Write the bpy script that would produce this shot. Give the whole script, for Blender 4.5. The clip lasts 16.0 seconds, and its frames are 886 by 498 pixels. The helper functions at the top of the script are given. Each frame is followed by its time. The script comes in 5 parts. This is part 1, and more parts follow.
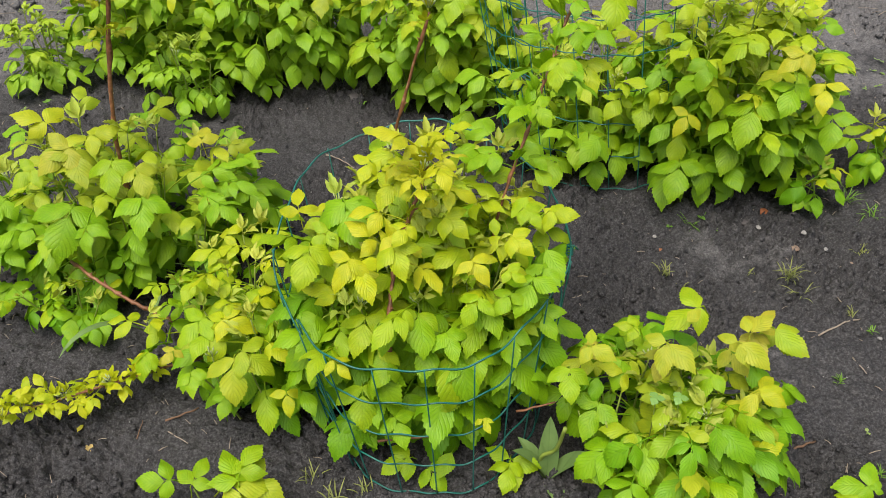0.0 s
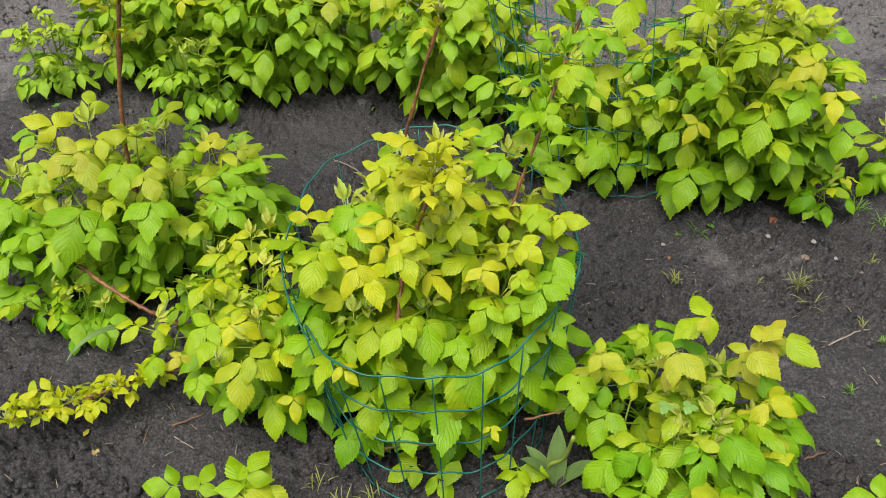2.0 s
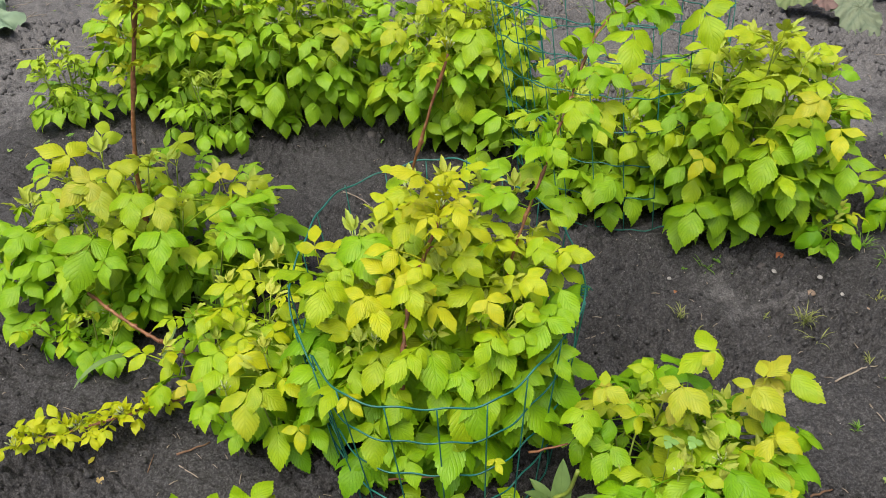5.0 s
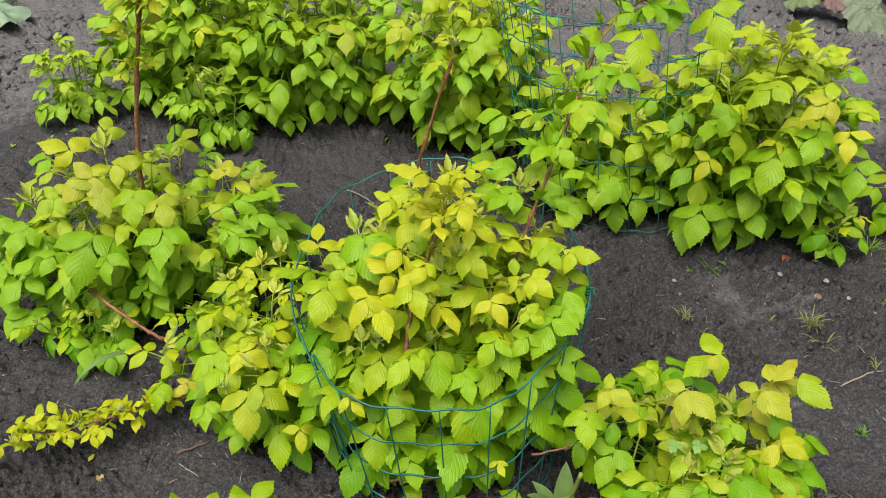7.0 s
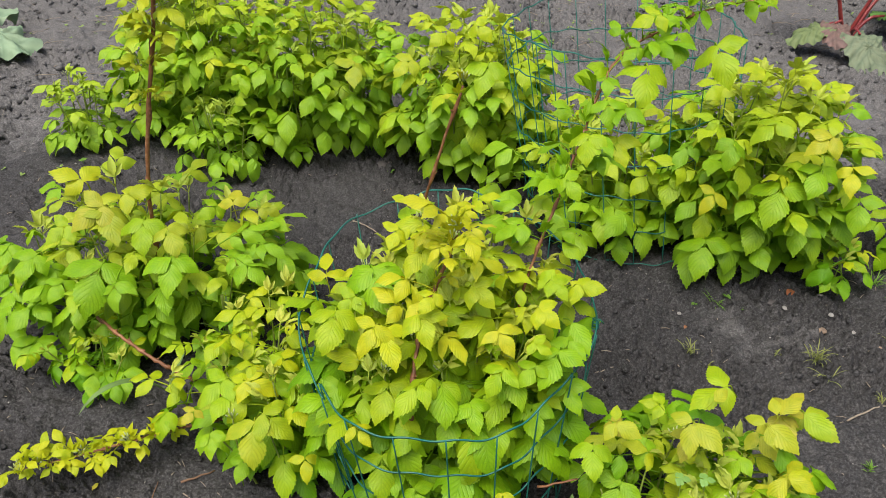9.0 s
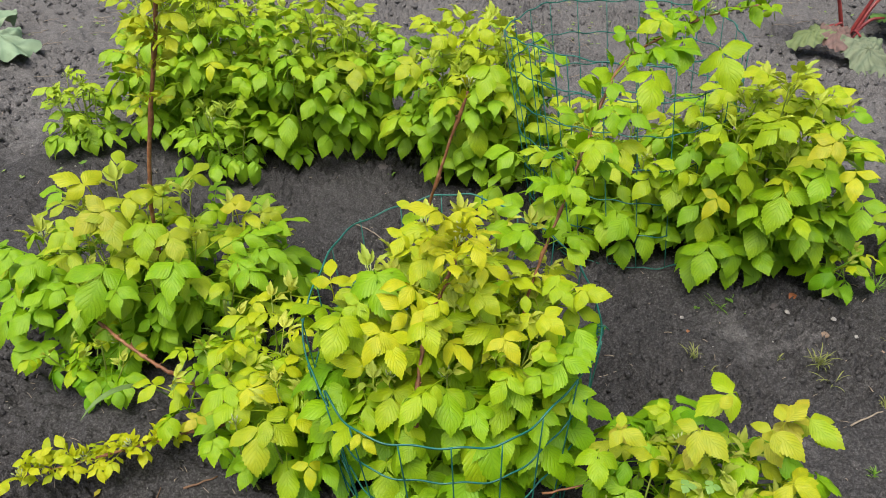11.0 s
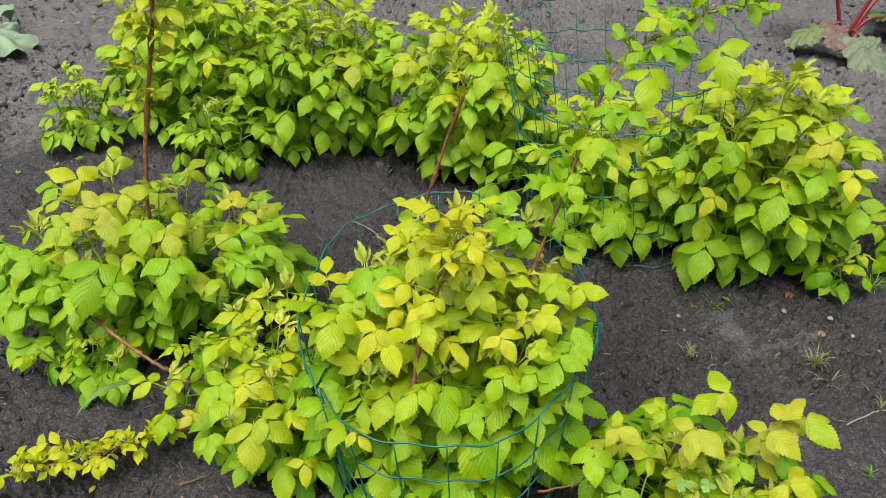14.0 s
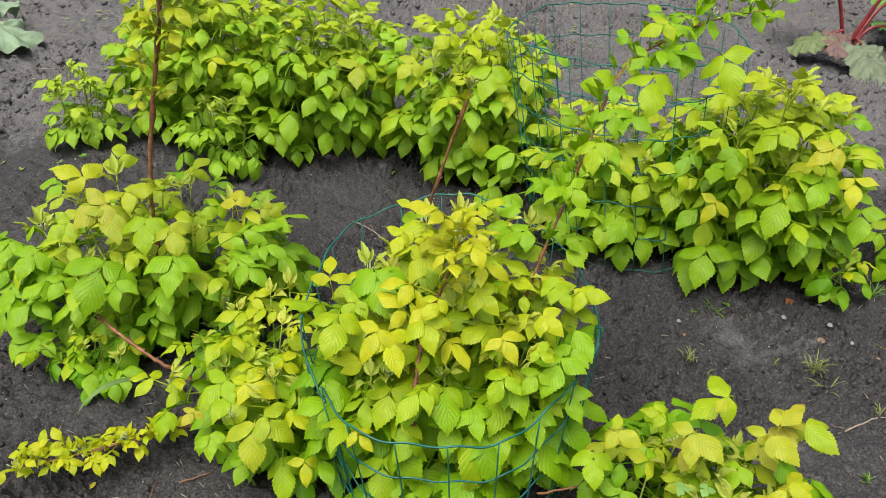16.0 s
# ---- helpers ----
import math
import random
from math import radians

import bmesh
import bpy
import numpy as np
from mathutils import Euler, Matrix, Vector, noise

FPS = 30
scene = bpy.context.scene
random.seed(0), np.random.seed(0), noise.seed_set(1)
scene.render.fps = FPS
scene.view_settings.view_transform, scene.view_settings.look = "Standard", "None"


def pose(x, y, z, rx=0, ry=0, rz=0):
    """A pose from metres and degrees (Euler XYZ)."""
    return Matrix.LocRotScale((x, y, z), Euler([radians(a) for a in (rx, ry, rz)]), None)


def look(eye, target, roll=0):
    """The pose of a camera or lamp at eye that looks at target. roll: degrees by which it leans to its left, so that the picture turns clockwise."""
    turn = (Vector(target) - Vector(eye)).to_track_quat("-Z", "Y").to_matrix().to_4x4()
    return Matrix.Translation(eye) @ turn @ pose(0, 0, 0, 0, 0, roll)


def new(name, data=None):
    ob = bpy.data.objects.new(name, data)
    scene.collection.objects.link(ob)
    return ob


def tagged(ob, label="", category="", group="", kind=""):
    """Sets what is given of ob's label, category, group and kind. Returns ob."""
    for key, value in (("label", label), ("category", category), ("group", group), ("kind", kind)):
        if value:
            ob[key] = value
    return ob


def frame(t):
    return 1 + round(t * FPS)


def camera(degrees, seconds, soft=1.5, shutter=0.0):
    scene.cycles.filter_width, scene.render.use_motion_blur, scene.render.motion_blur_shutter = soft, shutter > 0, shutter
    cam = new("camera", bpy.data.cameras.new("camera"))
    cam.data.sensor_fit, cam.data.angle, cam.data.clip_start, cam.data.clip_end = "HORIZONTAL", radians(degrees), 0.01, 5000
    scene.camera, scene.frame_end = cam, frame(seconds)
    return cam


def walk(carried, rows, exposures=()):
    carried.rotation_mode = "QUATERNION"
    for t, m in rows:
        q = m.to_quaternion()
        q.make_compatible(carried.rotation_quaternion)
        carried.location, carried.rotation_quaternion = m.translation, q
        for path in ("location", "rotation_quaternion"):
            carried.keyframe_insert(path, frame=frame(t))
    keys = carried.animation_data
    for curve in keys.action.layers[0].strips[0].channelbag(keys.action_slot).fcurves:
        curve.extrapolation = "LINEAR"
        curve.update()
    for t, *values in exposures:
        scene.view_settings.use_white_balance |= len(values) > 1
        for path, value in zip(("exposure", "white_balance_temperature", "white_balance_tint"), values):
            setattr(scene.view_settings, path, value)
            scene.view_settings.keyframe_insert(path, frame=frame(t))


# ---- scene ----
cam = camera(56.0, 16.0, 0.5)

PATH = [
    (0, (0.039, -0.022, 1.545), (-0.005, 1.518, 0.269), -1.5),
    (0.5, (0.038, -0.024, 1.543), (-0.012, 1.529, 0.283), -1.5),
    (1, (0.034, -0.027, 1.544), (-0.019, 1.528, 0.287), -1.4),
    (1.5, (0.031, -0.022, 1.542), (-0.024, 1.531, 0.283), -1.4),
    (2, (0.032, -0.017, 1.541), (-0.025, 1.532, 0.278), -1.4),
    (2.5, (0.035, -0.014, 1.54), (-0.028, 1.537, 0.279), -1.5),
    (3, (0.034, -0.019, 1.548), (-0.035, 1.535, 0.291), -1.5),
    (3.5, (0.035, -0.023, 1.554), (-0.037, 1.549, 0.319), -1.5),
    (4, (0.04, -0.028, 1.553), (-0.032, 1.569, 0.35), -1.4),
    (6.5, (0.031, -0.019, 1.545), (-0.054, 1.574, 0.339), -0.9),
    (7, (0.034, -0.015, 1.543), (-0.05, 1.578, 0.338), -0.8),
    (7.5, (0.036, -0.019, 1.544), (-0.049, 1.575, 0.339), -0.7),
    (8, (0.034, -0.019, 1.541), (-0.051, 1.583, 0.347), -0.5),
    (8.5, (0.032, -0.023, 1.542), (-0.058, 1.58, 0.35), -0.5),
    (9, (0.023, -0.027, 1.547), (-0.067, 1.611, 0.405), -0.4),
    (11.5, (0.007, -0.014, 1.557), (-0.074, 1.624, 0.413), -0.3),
    (12, (0.008, -0.015, 1.559), (-0.071, 1.623, 0.415), -0.4),
    (12.5, (0.007, -0.017, 1.556), (-0.07, 1.62, 0.408), -0.2),
    (13, (0.009, -0.017, 1.554), (-0.068, 1.618, 0.405), -0.2),
    (13.5, (0.008, -0.013, 1.551), (-0.071, 1.622, 0.402), -0.1),
    (14, (0.009, -0.012, 1.553), (-0.068, 1.623, 0.404), 0.1),
    (14.5, (0.009, -0.015, 1.551), (-0.067, 1.618, 0.398), 0.4),
    (15, (0.009, -0.019, 1.554), (-0.069, 1.615, 0.402), 0.7),
    (15.5, (0.005, -0.022, 1.555), (-0.071, 1.618, 0.412), 0.8),
    (16, (0.002, -0.02, 1.557), (-0.074, 1.619, 0.412), 0.9),
]
walk(cam, [(t, look(eye, target, roll)) for t, eye, target, roll in PATH], ((0.0, 0.82, 6500, 10), (16.0, 0.88, 6500, 10)))

# ---- light and sky ----
world = bpy.data.worlds.new("overcast_sky")
scene.world = world
world.use_nodes = True
wn = world.node_tree.nodes
sky = wn.new("ShaderNodeTexSky")
sky.sky_type, sky.sun_disc = "NISHITA", False
sky.sun_elevation, sky.sun_rotation = radians(70), radians(205)
sky.air_density, sky.dust_density, sky.ozone_density = 1.0, 4.5, 1.0
world.node_tree.links.new(sky.outputs[0], wn["Background"].inputs[0])
wn["Background"].inputs[1].default_value = 0.066

sun = new("sun", bpy.data.lights.new("sun", "SUN"))
sun.data.energy, sun.data.angle, sun.data.color = 2.4, radians(50), (1.0, 0.955, 0.88)
sun.rotation_euler = (radians(20), 0, radians(-25))


# ---- small tools ----
def lerp(a, b, k):
    return tuple(x + (y - x) * k for x, y in zip(a, b))


def mesh_of(name, verts, faces, material, uvs=None, smooth=True):
    me = bpy.data.meshes.new(name)
    me.from_pydata([tuple(v) for v in verts], [], faces)
    if uvs is not None:
        layer = me.uv_layers.new(name="leaf_uv")
        loops = np.zeros(len(me.loops), dtype=np.int32)
        me.loops.foreach_get("vertex_index", loops)
        layer.data.foreach_set("uv", np.asarray(uvs, dtype=np.float32)[loops].ravel())
    if smooth:
        me.polygons.foreach_set("use_smooth", [True] * len(me.polygons))
    me.materials.append(material)
    me.update()
    return me


def part(name, me, parent, m=None, label=""):
    ob = new(name, me)
    ob.parent = parent
    if m is not None:
        ob.matrix_basis = m
    if label:
        ob["label"] = label
    return ob


def thing(name, place, label, category, group="", kind=""):
    ob = new(name)
    ob.empty_display_size = 0.05
    ob.location = place
    return tagged(ob, label, category, group, kind)


def tube(points, radii, sides=6, closed=False):
    """Verts and faces of a round tube along points; radii one number or one per point."""
    pts = [Vector(p) for p in points]
    n = len(pts)
    if not hasattr(radii, "__len__"):
        radii = [radii] * n
    verts, faces = [], []
    side = None
    for i, p in enumerate(pts):
        ahead = (pts[(i + 1) % n] - pts[i - 1]) if closed else (pts[min(i + 1, n - 1)] - pts[max(i - 1, 0)])
        ahead.normalize()
        if side is None:
            side = ahead.orthogonal().normalized()
        side = (side - ahead * side.dot(ahead)).normalized()
        up = ahead.cross(side)
        for k in range(sides):
            a = 2 * math.pi * k / sides
            verts.append(p + (side * math.cos(a) + up * math.sin(a)) * radii[i])
    for i in range(n if closed else n - 1):
        j = (i + 1) % n
        for k in range(sides):
            q = (k + 1) % sides
            faces.append((i * sides + k, i * sides + q, j * sides + q, j * sides + k))
    if not closed:
        faces.append(tuple(range(sides - 1, -1, -1)))
        faces.append(tuple((n - 1) * sides + k for k in range(sides)))
    return verts, faces


def join(pieces):
    verts, faces, uvs = [], [], []
    for v, f, u in pieces:
        o = len(verts)
        verts += list(v)
        faces += [tuple(i + o for i in face) for face in f]
        uvs += list(u) if u is not None else [(0.5, 0.0)] * len(v)
    return verts, faces, uvs


def bend(points, steps):
    """A smooth line through points (Catmull-Rom)."""
    p = [Vector(q) for q in points]
    p = [p[0] * 2 - p[1]] + p + [p[-1] * 2 - p[-2]]
    out = []
    for i in range(1, len(p) - 2):
        for k in range(steps):
            t = k / steps
            a, b, c, d = p[i - 1], p[i], p[i + 1], p[i + 2]
            out.append(0.5 * (b * 2 + (c - a) * t + (a * 2 - b * 5 + c * 4 - d) * t * t + (b * 3 - a - c * 3 + d) * t ** 3))
    out.append(p[-2])
    return out


# ---- materials ----
def nodes_of(name):
    mat = bpy.data.materials.new(name)
    mat.use_nodes = True
    tree = mat.node_tree
    return mat, tree.nodes, tree.links, tree.nodes["Principled BSDF"]


def mix_colour(nodes, links, fac, a, b, how="MIX"):
    n = nodes.new("ShaderNodeMix")
    n.data_type, n.blend_type = "RGBA", how
    for socket, value in ((n.inputs[0], fac), (n.inputs[6], a), (n.inputs[7], b)):
        if hasattr(value, "is_output"):
            links.new(value, socket)
        else:
            socket.default_value = value if not hasattr(value, "__len__") else (*value, 1.0)[:4]
    return n.outputs[2]


def maths(nodes, links, how, a, b=0.0, c=0.0, clamp=False):
    n = nodes.new("ShaderNodeMath")
    n.operation, n.use_clamp = how, clamp
    for socket, value in zip(n.inputs, (a, b, c)):
        if hasattr(value, "is_output"):
            links.new(value, socket)
        else:
            socket.default_value = value
    return n.outputs[0]


def noise_of(nodes, links, scale, detail=4.0, rough=0.55, coords="Object"):
    n = nodes.new("ShaderNodeTexNoise")
    n.inputs["Scale"].default_value, n.inputs["Detail"].default_value, n.inputs["Roughness"].default_value = scale, detail, rough
    c = nodes.new("ShaderNodeTexCoord")
    links.new(c.outputs[coords], n.inputs["Vector"])
    return n.outputs[0]


def ramp_of(nodes, links, fac, stops):
    n = nodes.new("ShaderNodeValToRGB")
    links.new(fac, n.inputs[0])
    e = n.color_ramp.elements
    while len(e) < len(stops):
        e.new(0.5)
    for el, (pos, col) in zip(e, stops):
        el.position, el.color = pos, (*col, 1.0)
    return n.outputs[0]


def bump_of(nodes, links, height, strength, distance):
    n = nodes.new("ShaderNodeBump")
    n.inputs["Strength"].default_value, n.inputs["Distance"].default_value = strength, distance
    links.new(height, n.inputs["Height"])
    return n.outputs[0]


def leaf_material(name, rough=0.46, veins=7.0, translucent=0.27, vein_shade_tint=0.14):
    """Leaf blade: the object's own colour, impressed side veins from the leaf's uv with groove shade and pleat light
    put into the colour, blotches and a matt sheen.
    """
    mat, nodes, links, bsdf = nodes_of(name)
    info = nodes.new("ShaderNodeObjectInfo")
    uv = nodes.new("ShaderNodeUVMap")
    uv.uv_map = "leaf_uv"
    sep = nodes.new("ShaderNodeSeparateXYZ")
    links.new(uv.outputs[0], sep.inputs[0])
    across = maths(nodes, links, "ABSOLUTE", maths(nodes, links, "MULTIPLY_ADD", sep.outputs[0], 2.0, -1.0))
    phase = maths(nodes, links, "MULTIPLY_ADD", across, -0.38, sep.outputs[1])
    wave = maths(nodes, links, "SINE", maths(nodes, links, "MULTIPLY", phase, veins * 2 * math.pi))
    wave = maths(nodes, links, "MULTIPLY_ADD", wave, 0.5, 0.5)
    line = maths(nodes, links, "POWER", maths(nodes, links, "SUBTRACT", 1.0, wave), 9.0)
    rib = maths(nodes, links, "SMOOTH_MIN", 1.0, maths(nodes, links, "POWER", maths(nodes, links, "SUBTRACT", 1.0, across), 16.0), 0.05)
    vein = maths(nodes, links, "MAXIMUM", line, rib)
    ridge = maths(nodes, links, "MULTIPLY_ADD", wave, 0.22, maths(nodes, links, "SUBTRACT", 1.0, vein))
    grain = noise_of(nodes, links, 34.0, 3.0)
    blotch = noise_of(nodes, links, 3.2, 3.0)
    # veins darkened in the colour, standing in for shade in their grooves
    base = mix_colour(nodes, links, maths(nodes, links, "MULTIPLY", vein, vein_shade_tint), info.outputs["Color"], mix_colour(nodes, links, 1.0, info.outputs["Color"], (0.5, 0.58, 0.5), "MULTIPLY"))
    tone = maths(nodes, links, "MULTIPLY_ADD", grain, 0.6, 0.72)
    tone = maths(nodes, links, "MULTIPLY", tone, maths(nodes, links, "MULTIPLY_ADD", info.outputs["Random"], 0.24, 0.88))
    base = mix_colour(nodes, links, 1.0, base, ramp_of(nodes, links, tone, [(0.5, (0.5, 0.5, 0.5)), (1.0, (1, 1, 1))]), "MULTIPLY")
    # panels between veins lightened in the colour, as if their raised pleats caught light
    pale = mix_colour(nodes, links, 1.0, base, (1.14, 1.09, 1.05), "MULTIPLY")
    base = mix_colour(nodes, links, maths(nodes, links, "MULTIPLY", wave, vein_shade_tint * 3.0, 0.0, True), base, pale)
    dark = mix_colour(nodes, links, 1.0, base, (0.80, 0.90, 0.85), "MULTIPLY")
    base = mix_colour(nodes, links, ramp_of(nodes, links, blotch, [(0.42, (0, 0, 0)), (0.66, (1, 1, 1))]), base, dark)
    links.new(base, bsdf.inputs["Base Color"])
    bsdf.inputs["Roughness"].default_value = rough
    bsdf.inputs["Specular IOR Level"].default_value = 0.32
    height = maths(nodes, links, "ADD", ridge, maths(nodes, links, "MULTIPLY", grain, 0.5))
    normal = bump_of(nodes, links, height, 0.3, 0.002)
    drops = nodes.new("ShaderNodeTexVoronoi")
    drops.inputs["Scale"].default_value = 15.0
    spot = nodes.new("ShaderNodeTexCoord")
    links.new(spot.outputs["Object"], drops.inputs["Vector"])
    bead = maths(nodes, links, "LESS_THAN", drops.outputs["Distance"], maths(nodes, links, "MULTIPLY", info.outputs["Random"], 0.2))
    links.new(maths(nodes, links, "MULTIPLY_ADD", bead, -(rough - 0.08), rough), bsdf.inputs["Roughness"])
    dewy = bump_of(nodes, links, maths(nodes, links, "SUBTRACT", 0.2, maths(nodes, links, "MINIMUM", drops.outputs["Distance"], 0.2)), 0.5, 0.004)
    links.new(normal, nodes[-1].inputs["Normal"])
    links.new(dewy, bsdf.inputs["Normal"])
    through_light = nodes.new("ShaderNodeBsdfTranslucent")
    links.new(mix_colour(nodes, links, 1.0, base, (1.25, 1.15, 0.5), "MULTIPLY"), through_light.inputs[0])
    links.new(normal, through_light.inputs["Normal"])
    both = nodes.new("ShaderNodeMixShader")
    both.inputs[0].default_value = translucent
    links.new(bsdf.outputs[0], both.inputs[1])
    links.new(through_light.outputs[0], both.inputs[2])
    links.new(both.outputs[0], nodes["Material Output"].inputs["Surface"])
    return mat


def bark_material(name, stops, scale=60.0, rough=0.6, strength=0.4):
    mat, nodes, links, bsdf = nodes_of(name)
    n = noise_of(nodes, links, scale, 5.0, 0.6)
    links.new(ramp_of(nodes, links, n, stops), bsdf.inputs["Base Color"])
    bsdf.inputs["Roughness"].default_value = rough
    links.new(bump_of(nodes, links, noise_of(nodes, links, scale * 4, 3.0), strength, 0.002), bsdf.inputs["Normal"])
    return mat


def soil_material():
    mat, nodes, links, bsdf = nodes_of("dark_soil")
    fine = noise_of(nodes, links, 170.0, 6.0, 0.75)
    mid = noise_of(nodes, links, 26.0, 6.0, 0.65)
    wide = noise_of(nodes, links, 1.7, 4.0, 0.55)
    base = ramp_of(nodes, links, fine, [(0.34, (0.013, 0.0125, 0.0127)), (0.5, (0.042, 0.0405, 0.041)), (0.66, (0.115, 0.111, 0.1118))])
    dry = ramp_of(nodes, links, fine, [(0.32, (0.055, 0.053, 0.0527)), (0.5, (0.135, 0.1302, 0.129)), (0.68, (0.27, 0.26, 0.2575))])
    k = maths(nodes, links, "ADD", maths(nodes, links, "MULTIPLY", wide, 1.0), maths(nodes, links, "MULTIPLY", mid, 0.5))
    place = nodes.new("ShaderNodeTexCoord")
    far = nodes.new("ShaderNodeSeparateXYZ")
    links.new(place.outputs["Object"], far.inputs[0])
    # the blend also rises with y, so far ground takes the paler ramp
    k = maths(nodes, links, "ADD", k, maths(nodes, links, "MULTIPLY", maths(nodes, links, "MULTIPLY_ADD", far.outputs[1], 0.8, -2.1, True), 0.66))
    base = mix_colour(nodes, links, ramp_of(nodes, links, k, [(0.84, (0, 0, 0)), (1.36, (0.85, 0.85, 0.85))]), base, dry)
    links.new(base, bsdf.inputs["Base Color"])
    links.new(maths(nodes, links, "MULTIPLY_ADD", mid, 0.5, 0.45), bsdf.inputs["Roughness"])
    bsdf.inputs["Specular IOR Level"].default_value = 0.25
    cracks = nodes.new("ShaderNodeTexVoronoi")
    cracks.feature = "DISTANCE_TO_EDGE"
    cracks.inputs["Scale"].default_value = 95.0
    spot = nodes.new("ShaderNodeTexCoord")
    shift = nodes.new("ShaderNodeVectorMath")
    shift.operation = "MULTIPLY_ADD"
    wob = nodes.new("ShaderNodeTexNoise")
    wob.inputs["Scale"].default_value = 45.0
    links.new(spot.outputs["Object"], wob.inputs["Vector"])
    links.new(wob.outputs["Color"], shift.inputs[0])
    shift.inputs[1].default_value = (0.02, 0.02, 0.0)
    links.new(spot.outputs["Object"], shift.inputs[2])
    links.new(shift.outputs[0], cracks.inputs["Vector"])
    edge = maths(nodes, links, "POWER", maths(nodes, links, "MINIMUM", cracks.outputs["Distance"], 0.5), 0.6)
    crumbly = ramp_of(nodes, links, noise_of(nodes, links, 5.0, 3.0), [(0.42, (0.12, 0.12, 0.12)), (0.62, (1, 1, 1))])
    h = maths(nodes, links, "ADD", maths(nodes, links, "MULTIPLY", fine, 0.45), maths(nodes, links, "MULTIPLY", mid, 0.9))
    h = maths(nodes, links, "ADD", h, maths(nodes, links, "MULTIPLY", maths(nodes, links, "MULTIPLY", edge, crumbly), 0.75))
    links.new(bump_of(nodes, links, h, 0.9, 0.007), bsdf.inputs["Normal"])
    return mat


LEAF = leaf_material("raspberry_leaf")
STEM = bark_material("green_stem", [(0.3, (0.16, 0.24, 0.03)), (0.7, (0.28, 0.33, 0.06))], 40.0, 0.5)
CANE = bark_material("brown_cane", [(0.3, (0.115, 0.046, 0.02)), (0.55, (0.25, 0.1, 0.042)), (0.75, (0.42, 0.25, 0.13))], 45.0, 0.55)
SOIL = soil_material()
WIRE, nodes, links, bsdf = nodes_of("green_plastic_coating")
links.new(ramp_of(nodes, links, noise_of(nodes, links, 25.0, 4.0), [(0.3, (0.006, 0.085, 0.066)), (0.7, (0.014, 0.16, 0.128))]), bsdf.inputs["Base Color"])
bsdf.inputs["Roughness"].default_value = 0.38


# ---- ground ----
def spaced(bands, reach):
    """Grid lines through bands of (from, to, step), then steps that grow out to reach on both sides."""
    inner = [x for lo, hi, step in bands for x in np.arange(lo, hi - step / 2, step)] + [bands[-1][1]]
    out, d = [], bands[0][2]
    while d < reach:
        out.append(d)
        d = d * 1.14 + bands[0][2]
    out.append(reach)
    return np.array([inner[0] - x for x in reversed(out)] + inner + [inner[-1] + x for x in out])


def soil_height(x, y):
    """Gentle swells, rounded clods and crumbs with narrow creases between them, and trodden smooth patches."""
    p = Vector((x, y, 0.0))
    wide = noise.noise(p * 1.6) * 0.022
    inside = min(x + 3.2, 3.1 - x, y + 1.5, 6.0 - y)
    if inside <= 0:
        return wide
    lump = noise.noise(p * 9.0 + Vector((5, 1, 0))) * 0.012
    rough = min(max(noise.noise(p * 2.6 + Vector((9, 4, 2))) * 2.4 + 0.62, 0.18), 1.0)
    q = p + Vector((noise.noise(p * 26), noise.noise(p * 26 + Vector((7, 7, 7))), 0)) * 0.016
    d = noise.voronoi(q * 30.0)[0]
    clod = (min(d[1] - d[0], 0.26) * 0.085 - d[0] * 0.016) * rough * (0.85 + noise.cell(q * 30.0) * 0.3)
    d = noise.voronoi(q * 62.0 + Vector((3, 9, 4)))[0]
    clod += (min(d[1] - d[0], 0.3) * 0.036 - d[0] * 0.008) * (0.25 + 0.75 * rough)
    clod += noise.fractal(p * 15.0 + Vector((3, 8, 1)), 0.5, 2.15, 5) * 0.02 * (0.4 + 0.6 * rough) * (1.0 + 0.9 * min(max(y - 2.9, 0.0), 1.0))
    return wide + (lump + clod - 0.018) * min(inside / 0.6, 1.0)


def ground():
    xs = spaced(((-3.2, -2.1, 0.022), (-2.1, -1.1, 0.011), (-1.1, 1.3, 0.0056), (1.3, 2.0, 0.011), (2.0, 3.1, 0.022)), 600.0)
    ys = spaced(((-1.5, 0.86, 0.022), (0.86, 2.3, 0.005), (2.3, 5.0, 0.0095), (5.0, 6.0, 0.022)), 600.0)
    verts = []
    for y in ys:
        for x in xs:
            near = -6 < x < 6 and -4 < y < 10
            verts.append((x, y, soil_height(x, y) if near else 0.0))
    w = len(xs)
    idx = np.arange((len(ys) - 1) * (w - 1))
    r, c = idx // (w - 1), idx % (w - 1)
    a = r * w + c
    faces = np.stack([a, a + 1, a + w + 1, a + w], 1).tolist()
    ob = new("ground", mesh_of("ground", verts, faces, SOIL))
    return tagged(ob, "dark crumbly moist garden soil between the bushes", "soil", "", "structure")


ground()


# ---- leaves ----
OUTLINE = ((0.0, 0.03), (0.04, 0.36), (0.1, 0.64), (0.18, 0.86), (0.28, 0.98), (0.36, 1.0), (0.46, 0.95), (0.57, 0.82), (0.68, 0.63), (0.78, 0.42), (0.86, 0.25), (0.93, 0.11), (1.0, 0.0))
SPOTS, HALVES = zip(*OUTLINE)


